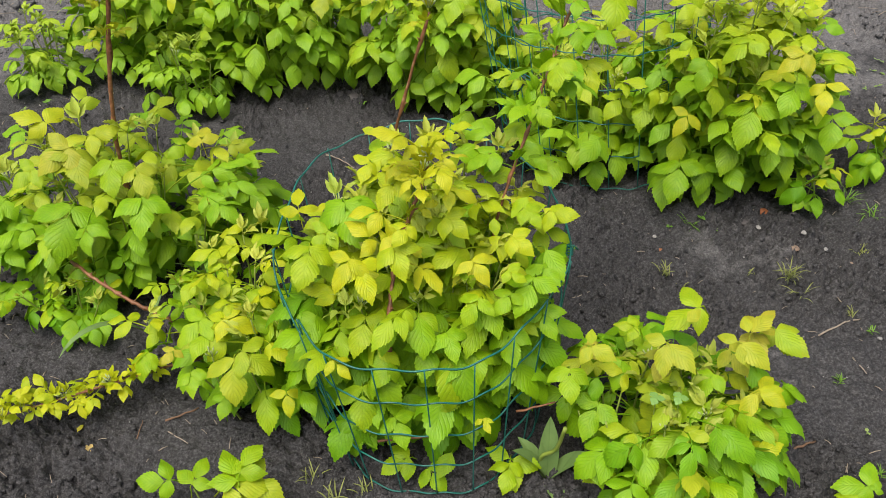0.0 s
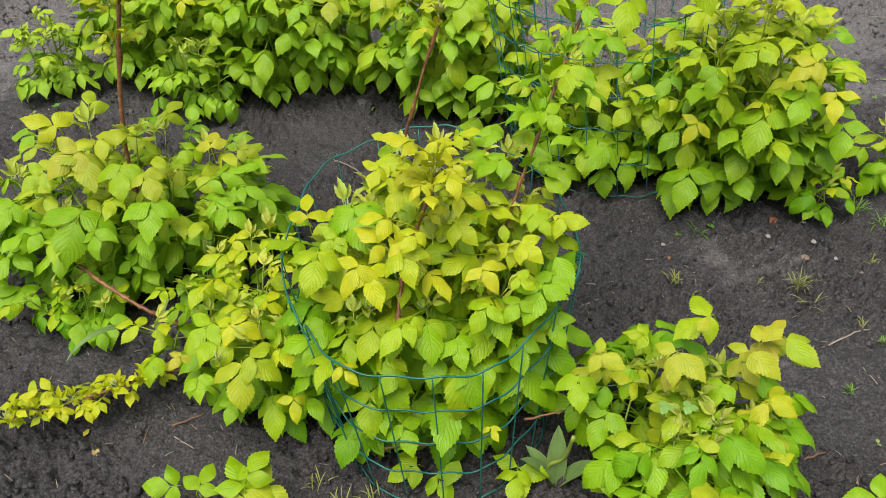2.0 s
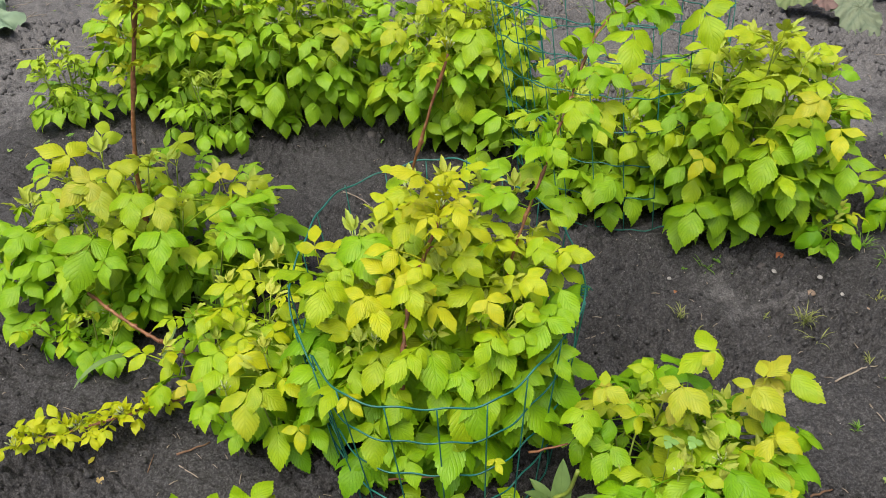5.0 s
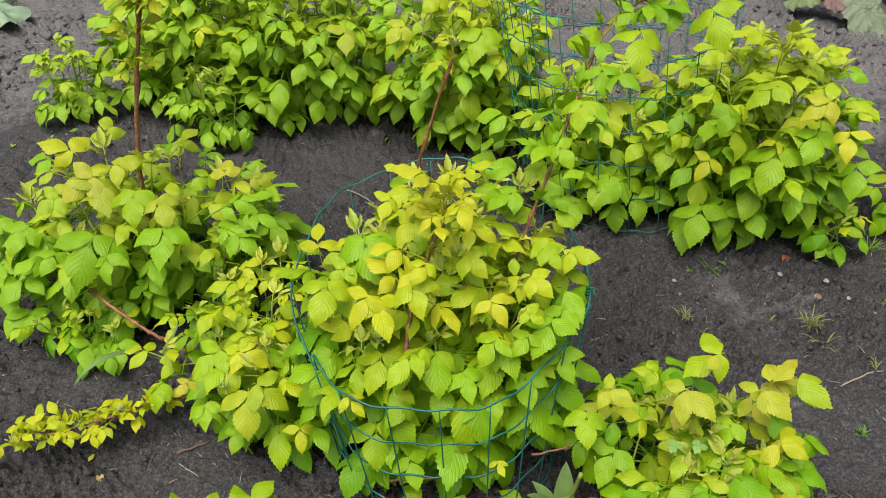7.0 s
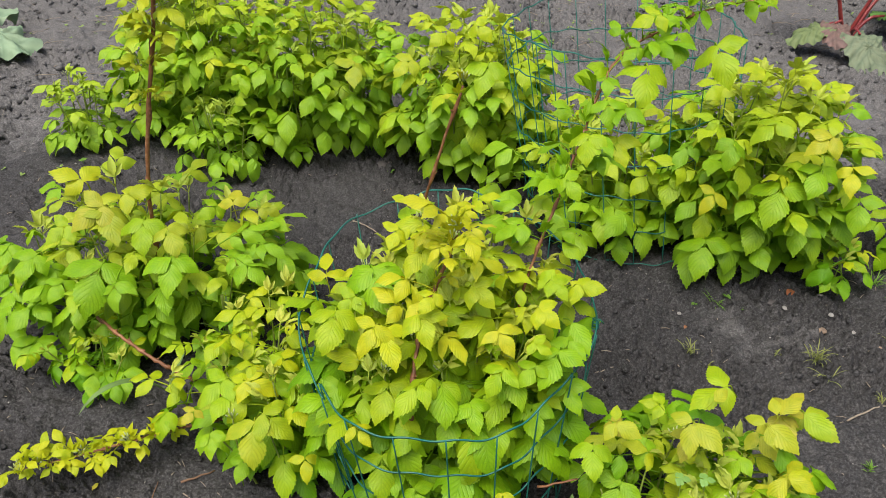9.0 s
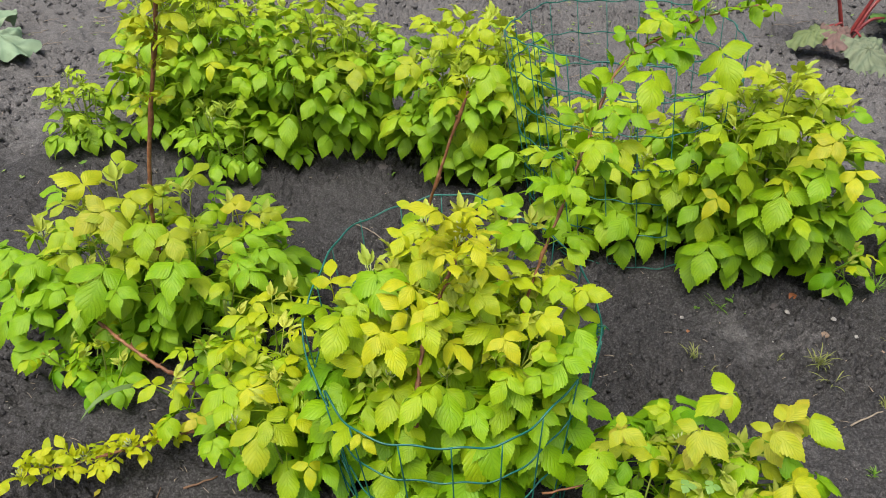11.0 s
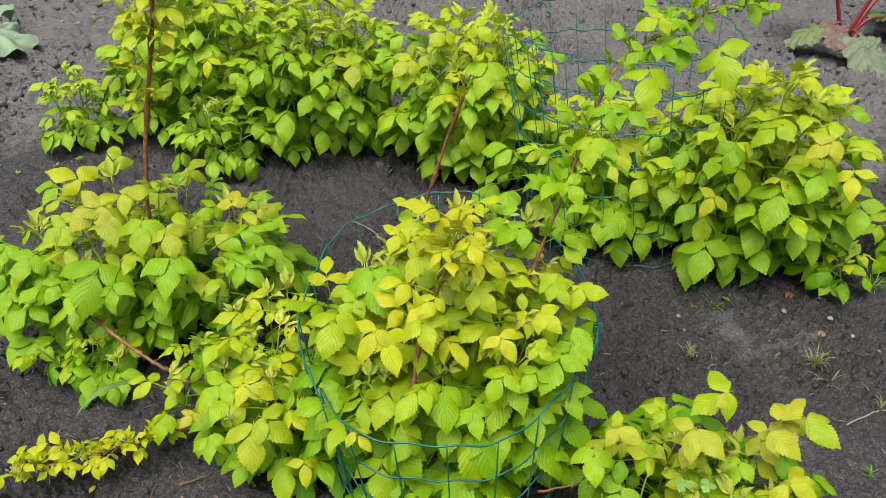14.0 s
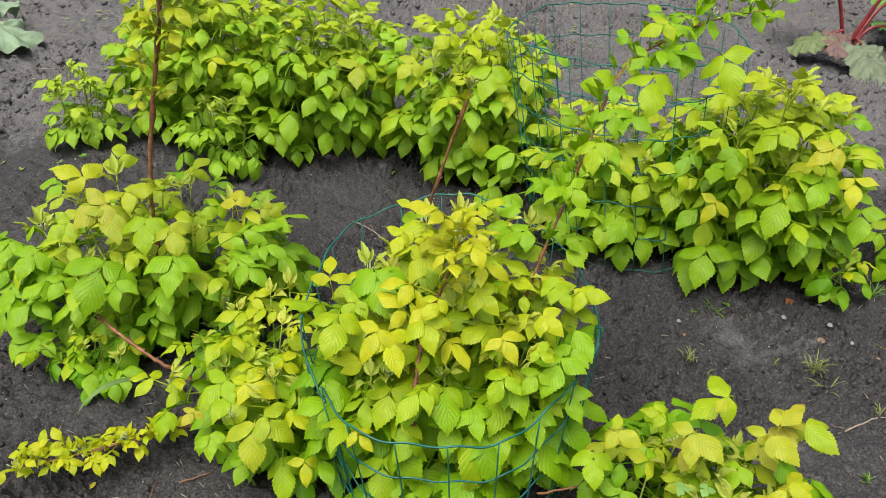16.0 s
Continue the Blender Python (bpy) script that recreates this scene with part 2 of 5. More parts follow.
def leaflet(rng, length=1.0, width=0.66, droop=0.7, fold=0.18, curl=0.25, stations=18, teeth=0.05):
    """A saw-toothed ovate blade with a drawn-out tip from the origin along +y, pleated between its side veins."""
    verts, uvs = [], []
    cols = (-1.0, -0.52, 0.0, 0.52, 1.0)
    y = z = 0.0
    step = length / stations
    twist = rng.uniform(-0.3, 0.3)
    sway = rng.uniform(-0.25, 0.25)
    wave = rng.uniform(0, 6.28)
    half = 0.5 * width * length
    for i in range(stations + 1):
        s = i / stations
        a = droop * (0.25 * s + 1.15 * s ** 1.8) - 0.16 * droop
        if i:
            y += math.cos(a) * step
            z -= math.sin(a) * step
        w = half * float(np.interp(s, SPOTS, HALVES))
        heart = 0.09 * length * max(0.0, 1 - s / 0.12)
        for u in cols:
            k, fore, pleat = 1.0, 0.0, 0.0
            if 0 < i < stations:
                if abs(u) == 1.0:
                    k = 1 + teeth if i % 2 else 1 - teeth
                    fore = 0.55 * step if i % 2 else 0.0
                    pleat = 0.006 * length * (1 if i % 2 else -1)
                elif u:
                    pleat = 0.004 * length * (1 if i % 2 else -1)
            off = u * w * k
            lift = fold * abs(off) - curl * 1.5 * off * off / max(half, 1e-6) + pleat * w / max(half, 1e-6)
            lift += 0.05 * length * abs(u) * w / max(half, 1e-6) * math.sin(wave + s * 8 + u * 1.5)
            lift += twist * off * s
            verts.append((off + sway * length * s * s * 0.5, y + fore * math.cos(a) + abs(u) * 0.06 * length * (1 - s) - abs(u) * heart, z + lift - fore * math.sin(a)))
            uvs.append((0.5 + 0.5 * u, s))
    n = len(cols)
    faces = []
    for i in range(stations):
        for k in range(n - 1):
            b = i * n + k
            faces.append((b, b + 1, b + n + 1, b + n))
    return verts, faces, uvs


def moved(piece, m):
    v, f, u = piece
    return [m @ Vector(p) for p in v], f, u


def compound_leaf(seed, leaflets=3, petiole=0.9, narrow=0.58, droop=0.75, fold=0.16, tilt=-26.0, size_side=0.84, sag=0.0):
    """A raspberry leaf: petiole from the origin along +y, one end leaflet and pairs of side leaflets. The end leaflet is 1 long."""
    rng = random.Random(seed)
    stalk = [(0, 0.5 * sag, -sag), (0.01, petiole * 0.4 + 0.3 * sag, 0.05 - 0.5 * sag), (0, petiole * 0.8, 0.05 - 0.1 * sag), (0, petiole, 0.03)]
    pieces = []
    v, f = tube(bend(stalk, 3), [0.022] * 7 + [0.016] * 3, 4)
    pieces.append((v, f, None))
    end = Vector((0, petiole, 0.03))
    length = rng.uniform(0.92, 1.05)
    reach = rng.uniform(0.14, 0.27)
    v, f = tube([end, end + Vector((0, reach + 0.01, -0.1 * reach))], 0.014, 4)
    pieces.append((v, f, None))
    m = Matrix.Translation(end + Vector((0, reach, -0.1 * reach))) @ pose(0, 0, 0, tilt + rng.uniform(-12, 12), rng.uniform(-18, 18), rng.uniform(-12, 12))
    pieces.append(moved(leaflet(rng, length, narrow * rng.uniform(0.95, 1.1), droop * rng.uniform(0.6, 1.3), fold), m))
    pairs = [(end, size_side)]
    if leaflets == 5:
        pairs.append((Vector((0, petiole * 0.62, 0.05)), size_side * 0.8))
    for at, k in pairs:
        for sgn in (-1, 1):
            m = Matrix.Translation(at) @ pose(0, 0, 0, 0, 0, -sgn * rng.uniform(56, 88)) @ pose(0, 0, 0, tilt * 0.8 + rng.uniform(-16, 12), sgn * rng.uniform(-8, 26), rng.uniform(-6, 6))
            pieces.append(moved(leaflet(rng, k * rng.uniform(0.9, 1.08), narrow * rng.uniform(0.92, 1.05), droop * rng.uniform(0.6, 1.3), fold), m))
    return mesh_of("leaf", *(lambda q: (q[0], q[1], LEAF, q[2]))(join(pieces)))


def young_leaf(seed):
    """A half-open leaf at a shoot's tip: narrow, folded, upright leaflets."""
    rng = random.Random(seed)
    pieces = []
    v, f = tube([(0, 0, 0), (0, 0.45, 0.02)], 0.025, 4)
    pieces.append((v, f, None))
    for sgn in (-1, 0, 1):
        m = Matrix.Translation((0, 0.44, 0.02)) @ pose(0, 0, 0, rng.uniform(-12, 8), sgn * 20, -sgn * rng.uniform(26, 44))
        pieces.append(moved(leaflet(rng, 1.0 if not sgn else 0.75, 0.36, 0.45, 0.55, 0.0, 9), m))
    return mesh_of("young_leaf", *(lambda q: (q[0], q[1], LEAF, q[2]))(join(pieces)))


OPEN_LEAVES = [compound_leaf(10 + i, 3) for i in range(9)] + [compound_leaf(40 + i, 5, 1.0, 0.52, 0.7, 0.16, -24.0, 0.8) for i in range(6)]
HANGING = [compound_leaf(70 + i, 3, 0.85, 0.64, 0.6, 0.10, -42.0) for i in range(8)]
FLAT = [compound_leaf(130 + i, 3, 0.7, 0.66, 0.6, 0.12, -10.0, 0.86, 0.7) for i in range(8)]
FLAT_GOLD = [compound_leaf(150 + i, 3, 0.7, 0.54, 0.55, 0.24, -8.0, 0.86, 0.7) for i in range(6)]
YOUNG = [young_leaf(100 + i) for i in range(5)]


def single_leaflet(seed, narrow):
    """One leaflet of a spread leaf, 1 long from its joint at the origin along +y, with the leaf's stalk behind it."""
    rng = random.Random(seed)
    v, f = tube(bend([(0, -0.35, -0.45), (0, -0.16, -0.12), (0, 0, 0), (0, 0.08, 0.0)], 3), 0.016, 4)
    m = pose(0, 0.06, 0, rng.uniform(-10, 2), rng.uniform(-10, 10), rng.uniform(-5, 5))
    verts, faces, uvs = join([(v, f, None), moved(leaflet(rng, 1.0, narrow * rng.uniform(0.94, 1.08), rng.uniform(0.35, 0.75), 0.14), m)])
    return mesh_of("leaf", verts, faces, LEAF, uvs)


SINGLE = [single_leaflet(190 + i, 0.62) for i in range(7)]
SINGLE_GOLD = [single_leaflet(210 + i, 0.52) for i in range(5)]

GREEN, LIME, GOLD, BRONZE = (0.155, 0.37, 0.007), (0.25, 0.445, 0.006), (0.5, 0.53, 0.010), (0.48, 0.36, 0.055)


def leaf_colour(rng, age, gold, bronze=0.0):
    """age 0 at the shoot's tip, 1 at its foot; gold shifts the whole shoot towards yellow."""
    k = 0.24 + age * 1.0 - gold * 0.75 + rng.gauss(0, 0.08)
    c = lerp(GOLD, LIME, min(max(k / 0.55, 0), 1)) if k < 0.55 else lerp(LIME, GREEN, min((k - 0.55) / 0.6, 1))
    if bronze and age < 0.35:
        c = lerp(c, BRONZE, bronze * rng.uniform(0.3, 1.0))
    return (*c, 1.0)


# bare spots where no raspberry leaf hangs: x, y, radius, height
BARE = ((0.86, 2.07, 0.08, 0.17), (0.25, 1.19, 0.1, 0.33), (-0.43, 1.07, 0.15, 0.3), (-0.62, 1.17, 0.17, 0.3), (-0.26, 1.06, 0.12, 0.16), (0.235, 1.04, 0.15, 0.27), (-0.15, 1.72, 0.12, 0.5), (-0.74, 1.42, 0.07, 0.3))


PALE_LIME = (0.36, 0.54, 0.035)
PALENESS = {}


def put_leaf(rng, parent, meshes, at, azimuth, lift, size, colour, roll=0.0, name="leaf"):
    for x, y, r, z in BARE:
        if math.hypot(parent.location.x + at[0] - x, parent.location.y + at[1] - y) < r and at[2] < z:
            return None
    ob = part(name, rng.choice(meshes), parent)
    at = Vector(at)
    m = pose(0, 0, 0, 0, 0, azimuth - 90) @ pose(0, 0, 0, lift, roll, 0) @ Matrix.Diagonal((size, size, size, 1))
    low = min((m @ Vector(p)).z for p in ((0, 2.0, -0.55), (0.8, 1.3, -0.4), (-0.8, 1.3, -0.4)))
    at.z += max(0.0, 0.012 - low - at.z)
    ob.matrix_basis = Matrix.Translation(at) @ m
    ob.color = (*lerp(colour[:3], PALE_LIME, PALENESS.get(parent.name, 0.0)), 1.0)
    return ob


def stem_mesh(points, r0, r1, material, sides=6, knots=False):
    n = len(points)
    radii = []
    for i in range(n):
        r = r0 + (r1 - r0) * i / max(n - 1, 1)
        if knots and i % 4 == 2:
            r *= 1.35
        radii.append(r)
    v, f = tube(points, radii, sides)
    return mesh_of("stem", v, f, material)


def blossom():
    """A few pale pointed flower buds on short stalks."""
    rng = random.Random(61)
    pieces = []
    for k in range(7):
        a, r = 2.4 * k, 0.0035 * math.sqrt(k)
        foot = Vector((r * math.cos(a) * 0.4, r * math.sin(a) * 0.4, 0))
        top = Vector((r * math.cos(a) * 1.6, r * math.sin(a) * 1.6, rng.uniform(0.012, 0.02)))
        d = (top - foot).normalized() * 0.0026
        v, f = tube([foot, top - d * 1.6, top - d, top, top + d, top + d * 2.2], [0.0005, 0.0006, 0.0015, 0.002, 0.0014, 0.0003], 6)
        pieces.append((v, f, None))
    v, f, _ = join(pieces)
    return mesh_of("blossom", v, f, BUD)


BUD = bark_material("pale_flower_bud", [(0.3, (0.34, 0.42, 0.14)), (0.7, (0.5, 0.55, 0.28))], 60.0, 0.6)
BUDS = blossom()


def shoot(rng, bush, foot, tip, leaves, size, gold=0.2, bronze=0.0, start=0.12, spread=1.0, tips=2, hang=0.6):
    """One leafy shoot from foot to tip, both in the bush's own space."""
    foot, tip = Vector(foot), Vector(tip)
    h = (tip - foot).length
    line = bend([foot, foot.lerp(tip, 0.45) + Vector((rng.uniform(-1, 1), rng.uniform(-1, 1), 0)) * h * 0.06 + Vector((0, 0, 0.06 * h)), tip], 6)
    part("stem", stem_mesh(line, min(0.0042, 0.0016 + 0.006 * h), 0.0018, STEM), bush)
    turn = rng.uniform(0, 360)
    for i in range(leaves):
        s = start + (1 - start) * (i / max(leaves - 1, 1))
        at = line[min(int(s * (len(line) - 1)), len(line) - 1)]
        turn += 137.5 + rng.uniform(-22, 22)
        age = 1 - s
        k = 0.68 + 0.32 * min(age / 0.25, 1)
        k *= 1.0 if age < 0.75 else 0.85
        lift = 26 - 38 * min(age / 0.5, 1) + rng.uniform(-14, 14)
        meshes = HANGING if (rng.random() < hang and age > 0.18) else OPEN_LEAVES
        put_leaf(rng, bush, meshes, at, turn, lift, size * k * rng.uniform(0.82, 1.15) * spread,
                 leaf_colour(rng, age, gold, bronze), rng.uniform(-12, 12))
    for i in range(tips):
        if i == 0 and rng.random() < 0.16:
            part("blossom", BUDS, bush, Matrix.Translation(tip) @ pose(0, 0, 0, rng.uniform(-30, 30), rng.uniform(-30, 30), rng.uniform(0, 360)), "pale green budding blossom")
        put_leaf(rng, bush, YOUNG, tip, turn + 120 * i + rng.uniform(-30, 30), rng.uniform(40, 72), size * rng.uniform(0.4, 0.65),
                 (*lerp(leaf_colour(rng, 0.0, gold + 0.15, bronze)[:3], (0.55, 0.6, 0.2), 0.35), 1.0))


def dome(rng, rx, ry, h, n, fall=0.45):
    """Tips of n shoots under a dome over the origin."""
    out = []
    for i in range(n):
        r = math.sqrt((i + 0.5) / n)
        a = i * 2.39996 + rng.uniform(-0.3, 0.3)
        out.append((rx * r * math.cos(a), ry * r * math.sin(a), h * (1 - fall * r * r) * rng.uniform(0.9, 1.08)))
    return out


def bush(seed, place, tips, label, leaves=11, size=0.09, gold=0.2, bronze=0.0, gather=0.5, start=0.12, tip_leaves=2, hang=0.6, name="raspberry_bush", pale=0.0):
    rng = random.Random(seed)
    ob = thing(name, (place[0], place[1], 0.0), label, "raspberry bush", "raspberry bushes")
    PALENESS[ob.name] = pale
    for x, y, z in tips:
        foot = (x * gather + rng.uniform(-0.02, 0.02), y * gather + rng.uniform(-0.02, 0.02), -0.03)
        shoot(rng, ob, foot, (x, y, z), max(4, round(leaves * (0.6 + 0.4 * min(z / 0.45, 1.2)))), size, gold + rng.uniform(-0.12, 0.12), bronze, start, 1.0, tip_leaves, hang)
    return ob


def skirt(ob, seed, rx, ry, top, count, size):
    """Older hanging leaves round a bush from its foot up to the height top."""
    rng = random.Random(seed)
    for i in range(count):
        a = 2.39996 * i + rng.uniform(-0.3, 0.3)
        z = 0.09 + (top - 0.09) * rng.random()
        r = rng.uniform(0.72, 1.02)
        at = (rx * r * math.cos(a), ry * r * math.sin(a), z)
        put_leaf(rng, ob, HANGING if rng.random() < 0.55 else OPEN_LEAVES, at, math.degrees(math.atan2(ry * math.sin(a), rx * math.cos(a))) + rng.uniform(-55, 55), rng.uniform(-15, 35),
                 size * rng.uniform(0.7, 1.05), leaf_colour(rng, rng.uniform(0.35, 0.8), 0.0), rng.uniform(-15, 15))


def cane(rng, parent, points, r0, r1, clusters, size, gold=0.8, first=0.15, last=1.0, per=4, bronze=0.0, label=""):
    """An old brown cane with knots, buds and short leafy side shoots."""
    line = bend(points, 12)
    n = len(line)
    line = [p + Vector((rng.uniform(-1, 1), rng.uniform(-1, 1), 0)) * r0 * 0.35 for p in line]
    radii = [(r0 + (r1 - r0) * k / (n - 1)) * (1.5 if k % 5 == 2 else rng.uniform(0.85, 1.1)) for k in range(n)]
    v, f = tube(line, radii, 8)
    pieces = [(v, f, None)]
    for k in range(2, n - 1, 5):
        a = rng.uniform(0, 6.28)
        out = Vector((math.cos(a), math.sin(a), rng.uniform(0.5, 1.2))).normalized()
        v, f = tube([line[k], line[k] + out * r0 * 2.0, line[k] + out * r0 * 3.4], [r0 * 0.75, r0 * 0.5, r0 * 0.15], 5)
        pieces.append((v, f, None))
    v, f, _ = join(pieces)
    part("cane", mesh_of("cane", v, f, CANE), parent, None, label or "knotty reddish brown old cane")
    for i in range(clusters):
        s = first + (last - first) * i / max(clusters - 1, 1)
        at = line[min(int(s * (len(line) - 1)), len(line) - 1)]
        turn = rng.uniform(0, 360)
        if i % 4 == 3 or i == clusters - 1:
            part("blossom", BUDS, parent, Matrix.Translation(at + Vector((0, -0.012, 0.014))) @ pose(0, 0, 0, rng.uniform(0, 40), rng.uniform(-30, 30), 0), "pale green budding blossom")
        for k in range(per):
            turn += 137.5 + rng.uniform(-20, 20)
            put_leaf(rng, parent, YOUNG if k == per - 1 else OPEN_LEAVES, at, turn, rng.uniform(-5, 60) if k < per - 1 else 75,
                     size * rng.uniform(0.55, 1.1), leaf_colour(rng, rng.uniform(0, 0.35), gold, bronze))


def hero(ob, rows, seed=0, single=False):
    """Full-grown leaves, or with single the spread leaflets of leaves, that stand out: joint x, y, z, three turns, size, gold, bronze."""
    rng = random.Random(seed)
    for x, y, z, rx, ry, rz, size, k, br in rows:
        kinds = (SINGLE_GOLD if k > 0.82 else SINGLE) if single else (FLAT_GOLD if k > 0.9 else FLAT)
        leaf = part("leaf", rng.choice(kinds), ob)
        turn = pose(0, 0, 0, rx, ry, rz) @ pose(0, 0, 0, 0, rng.uniform(-12, 12), 0) @ Matrix.Diagonal((size, size, size, 1))
        leaf.matrix_basis = Matrix.Translation((x - ob.location.x, y - ob.location.y, z)) @ turn @ Matrix.Translation((0, 0, 0) if single else (0, -0.7, -0.03))
        c = lerp(GOLD, LIME, (1 - k) * 2) if k > 0.5 else lerp(LIME, GREEN, 1 - 2 * k)
        leaf.color = (*lerp(c, BRONZE, br), 1.0)
        if br > 0.3 or k > 0.9:
            leaf["label"] = "bronze-tinted young leaf" if br > 0.3 else "bright golden young leaf"


R = random.Random(7)
AT = (-0.04, 1.33)
main = bush(1, AT, dome(R, 0.2, 0.19, 0.52, 23, 0.25), "golden-leaved raspberry bush inside a green wire cage", 10, 0.102, -0.1, 0, 0.7)
skirt(main, 51, 0.175, 0.15, 0.34, 50, 0.108)
UPPER = ((-0.06, 0.1, 0.6), (0.01, 0.13, 0.6), (0.09, 0.15, 0.57), (0.16, 0.15, 0.56), (0.2, 0.1, 0.5), (0.14, 0.06, 0.5), (0.06, 0.06, 0.54), (-0.03, 0.02, 0.56), (-0.13, 0.04, 0.5))
for tip in UPPER:
    shoot(R, main, (tip[0] * 0.6, tip[1] * 0.6, -0.02), tip, 12, 0.072, R.uniform(0.0, 0.25), 0, 0.42, 1.0, 3)
FLANKS = ((-0.21, -0.03, 0.46), (-0.18, 0.06, 0.5), (-0.2, -0.1, 0.41), (-0.15, -0.17, 0.4), (-0.13, 0.1, 0.52), (-0.17, -0.16, 0.3), (0.16, -0.04, 0.42), (0.18, 0.04, 0.44), (0.14, -0.13, 0.38), (0.15, -0.1, 0.3))
for tip in FLANKS:
    shoot(R, main, (tip[0] * 0.6, tip[1] * 0.6, -0.02), tip, 8, 0.1, R.uniform(-0.3, -0.05), 0, 0.4)
cane(R, main, [(-0.05, -0.14, -0.02), (-0.065, -0.21, 0.34), (-0.05, -0.1, 0.48), (0.0, -0.06, 0.62), (0.02, -0.05, 0.685)], 0.0044, 0.0036, 5, 0.062, 0.75, 0.5, 1.0, 4, 0.15)
cane(R, main, [(-0.12, 0.2, -0.02), (-0.08, 0.19, 0.5), (0.02, 0.18, 0.87)], 0.0042, 0.003, 2, 0.045, 0.6, 0.97, 1.0, 2)
cane(R, main, [(0.1, 0.02, -0.02), (0.15, 0.03, 0.45), (0.225, 0.13, 0.66), (0.265, 0.2, 0.75), (0.34, 0.34, 0.86), (0.45, 0.43, 0.9), (0.57, 0.51, 0.92), (0.69, 0.55, 0.93)], 0.0035, 0.002, 15, 0.068, -0.3, 0.22, 1.0, 3)

big = bush(2, (0.88, 2.28), dome(R, 0.25, 0.22, 0.58, 24, 0.42), "large lime-green raspberry bush with golden tips", 12, 0.107, 0.16, 0, 0.75, pale=0.25)
skirt(big, 52, 0.25, 0.17, 0.42, 70, 0.092)
caged = bush(3, (0.46, 2.42), dome(R, 0.3, 0.2, 0.4, 15, 0.3), "low yellow-green raspberry bush inside a tall wire cage", 9, 0.1, 0.22, 0, 0.7, pale=0.35)
skirt(caged, 53, 0.32, 0.22, 0.24, 30, 0.11)
middle = bush(4, (-0.02, 2.85), dome(R, 0.25, 0.22, 0.56, 20, 0.42), "dense golden-green raspberry bush beside a wire cage", 11, 0.107, 0.3, 0, 0.75, pale=0.4)
skirt(middle, 54, 0.23, 0.22, 0.42, 80, 0.088)
wide = bush(5, (-0.62, 3.0), dome(R, 0.25, 0.23, 0.56, 21, 0.42), "dense lime-green raspberry bush on dark soil", 11, 0.102, 0.12, 0, 0.8, pale=0.4)
skirt(wide, 55, 0.24, 0.23, 0.42, 80, 0.088)
tall = bush(16, (-1.1, 3.06), dome(R, 0.27, 0.25, 0.68, 23, 0.42), "tall dense yellow-green raspberry bush behind an old cane", 12, 0.104, 0.14, 0, 0.8, pale=0.4)
skirt(tall, 66, 0.27, 0.24, 0.5, 80, 0.09)
bush(6, (-0.95, 2.7), dome(R, 0.12, 0.08, 0.24, 7, 0.3), "low raspberry shoots in front of the wide bush", 8, 0.085, -0.2, 0.0, 0.8, pale=0.4)
left = bush(7, (-0.88, 1.82), dome(R, 0.36, 0.2, 0.40, 20, 0.4), "yellow-green raspberry bush around an old cane", 11, 0.094, 0.0, 0.2, 0.75, hang=0.3, pale=0.2)
skirt(left, 57, 0.36, 0.2, 0.32, 60, 0.088)
cane(R, left, [(0.0, 0.0, -0.02), (0.015, 0.03, 0.42), (0.11, 0.06, 0.87), (0.15, 0.06, 1.1)], 0.0062, 0.005, 11, 0.06, 0.6, 0.52, 1.0, 6, 0.12)
bush(8, (-1.55, 2.88), dome(R, 0.11, 0.08, 0.27, 8, 0.3), "small pale raspberry shoots on bare soil", 8, 0.078, 0.0, 0.15, 0.6, pale=0.55)
front = bush(9, (0.455, 1.1), dome(R, 0.18, 0.15, 0.265, 18, 0.32), "raspberry bush with bronze-tinted golden young leaves", 10, 0.088, -0.15, 0.25, 0.75)
skirt(front, 59, 0.16, 0.14, 0.2, 50, 0.1)
skirt(front, 79, 0.12, 0.1, 0.27, 26, 0.085)
sprawl = bush(10, (-0.45, 1.31), dome(R, 0.14, 0.14, 0.27, 13, 0.35), "sprawling yellow-green raspberry shoots beside the cage", 8, 0.086, -0.2, 0, 0.75)
BRIDGE = ((-0.1, 0.16, 0.3), (-0.02, 0.18, 0.34), (0.03, 0.17, 0.37), (-0.18, 0.12, 0.24), (-0.04, 0.08, 0.32), (0.03, 0.06, 0.34), (0.03, -0.04, 0.28), (-0.24, 0.04, 0.2))
for tip in BRIDGE:
    shoot(R, sprawl, (tip[0] * 0.7, tip[1] * 0.7, -0.02), tip, 8, 0.078, R.uniform(-0.1, 0.3), 0, 0.3)
skirt(sprawl, 60, 0.13, 0.13, 0.162, 22, 0.078)
sucker_a = bush(11, (-0.48, 0.985), dome(R, 0.07, 0.03, 0.06, 2, 0.3), "young raspberry sucker in front of the cage", 4, 0.08, 0.1)
sucker_b = bush(12, (1.1, 2.08), dome(R, 0.05, 0.05, 0.12, 3, 0.3), "small green raspberry sucker beside a large bush", 5, 0.08, 0)
sucker_c = bush(13, (1.36, 2.22), dome(R, 0.06, 0.06, 0.18, 3, 0.3), "small raspberry sucker on bare soil", 5, 0.09, 0.1)
sucker_d = bush(14, (0.9, 0.955), dome(R, 0.02, 0.02, 0.03, 1, 0.3), "tiny raspberry sucker on bare soil", 3, 0.06, 0.1)
bush(15, (-0.98, 1.54), dome(R, 0.13, 0.07, 0.14, 7, 0.3), "low green raspberry shoots at the foot of a bush", 6, 0.062, -0.1)

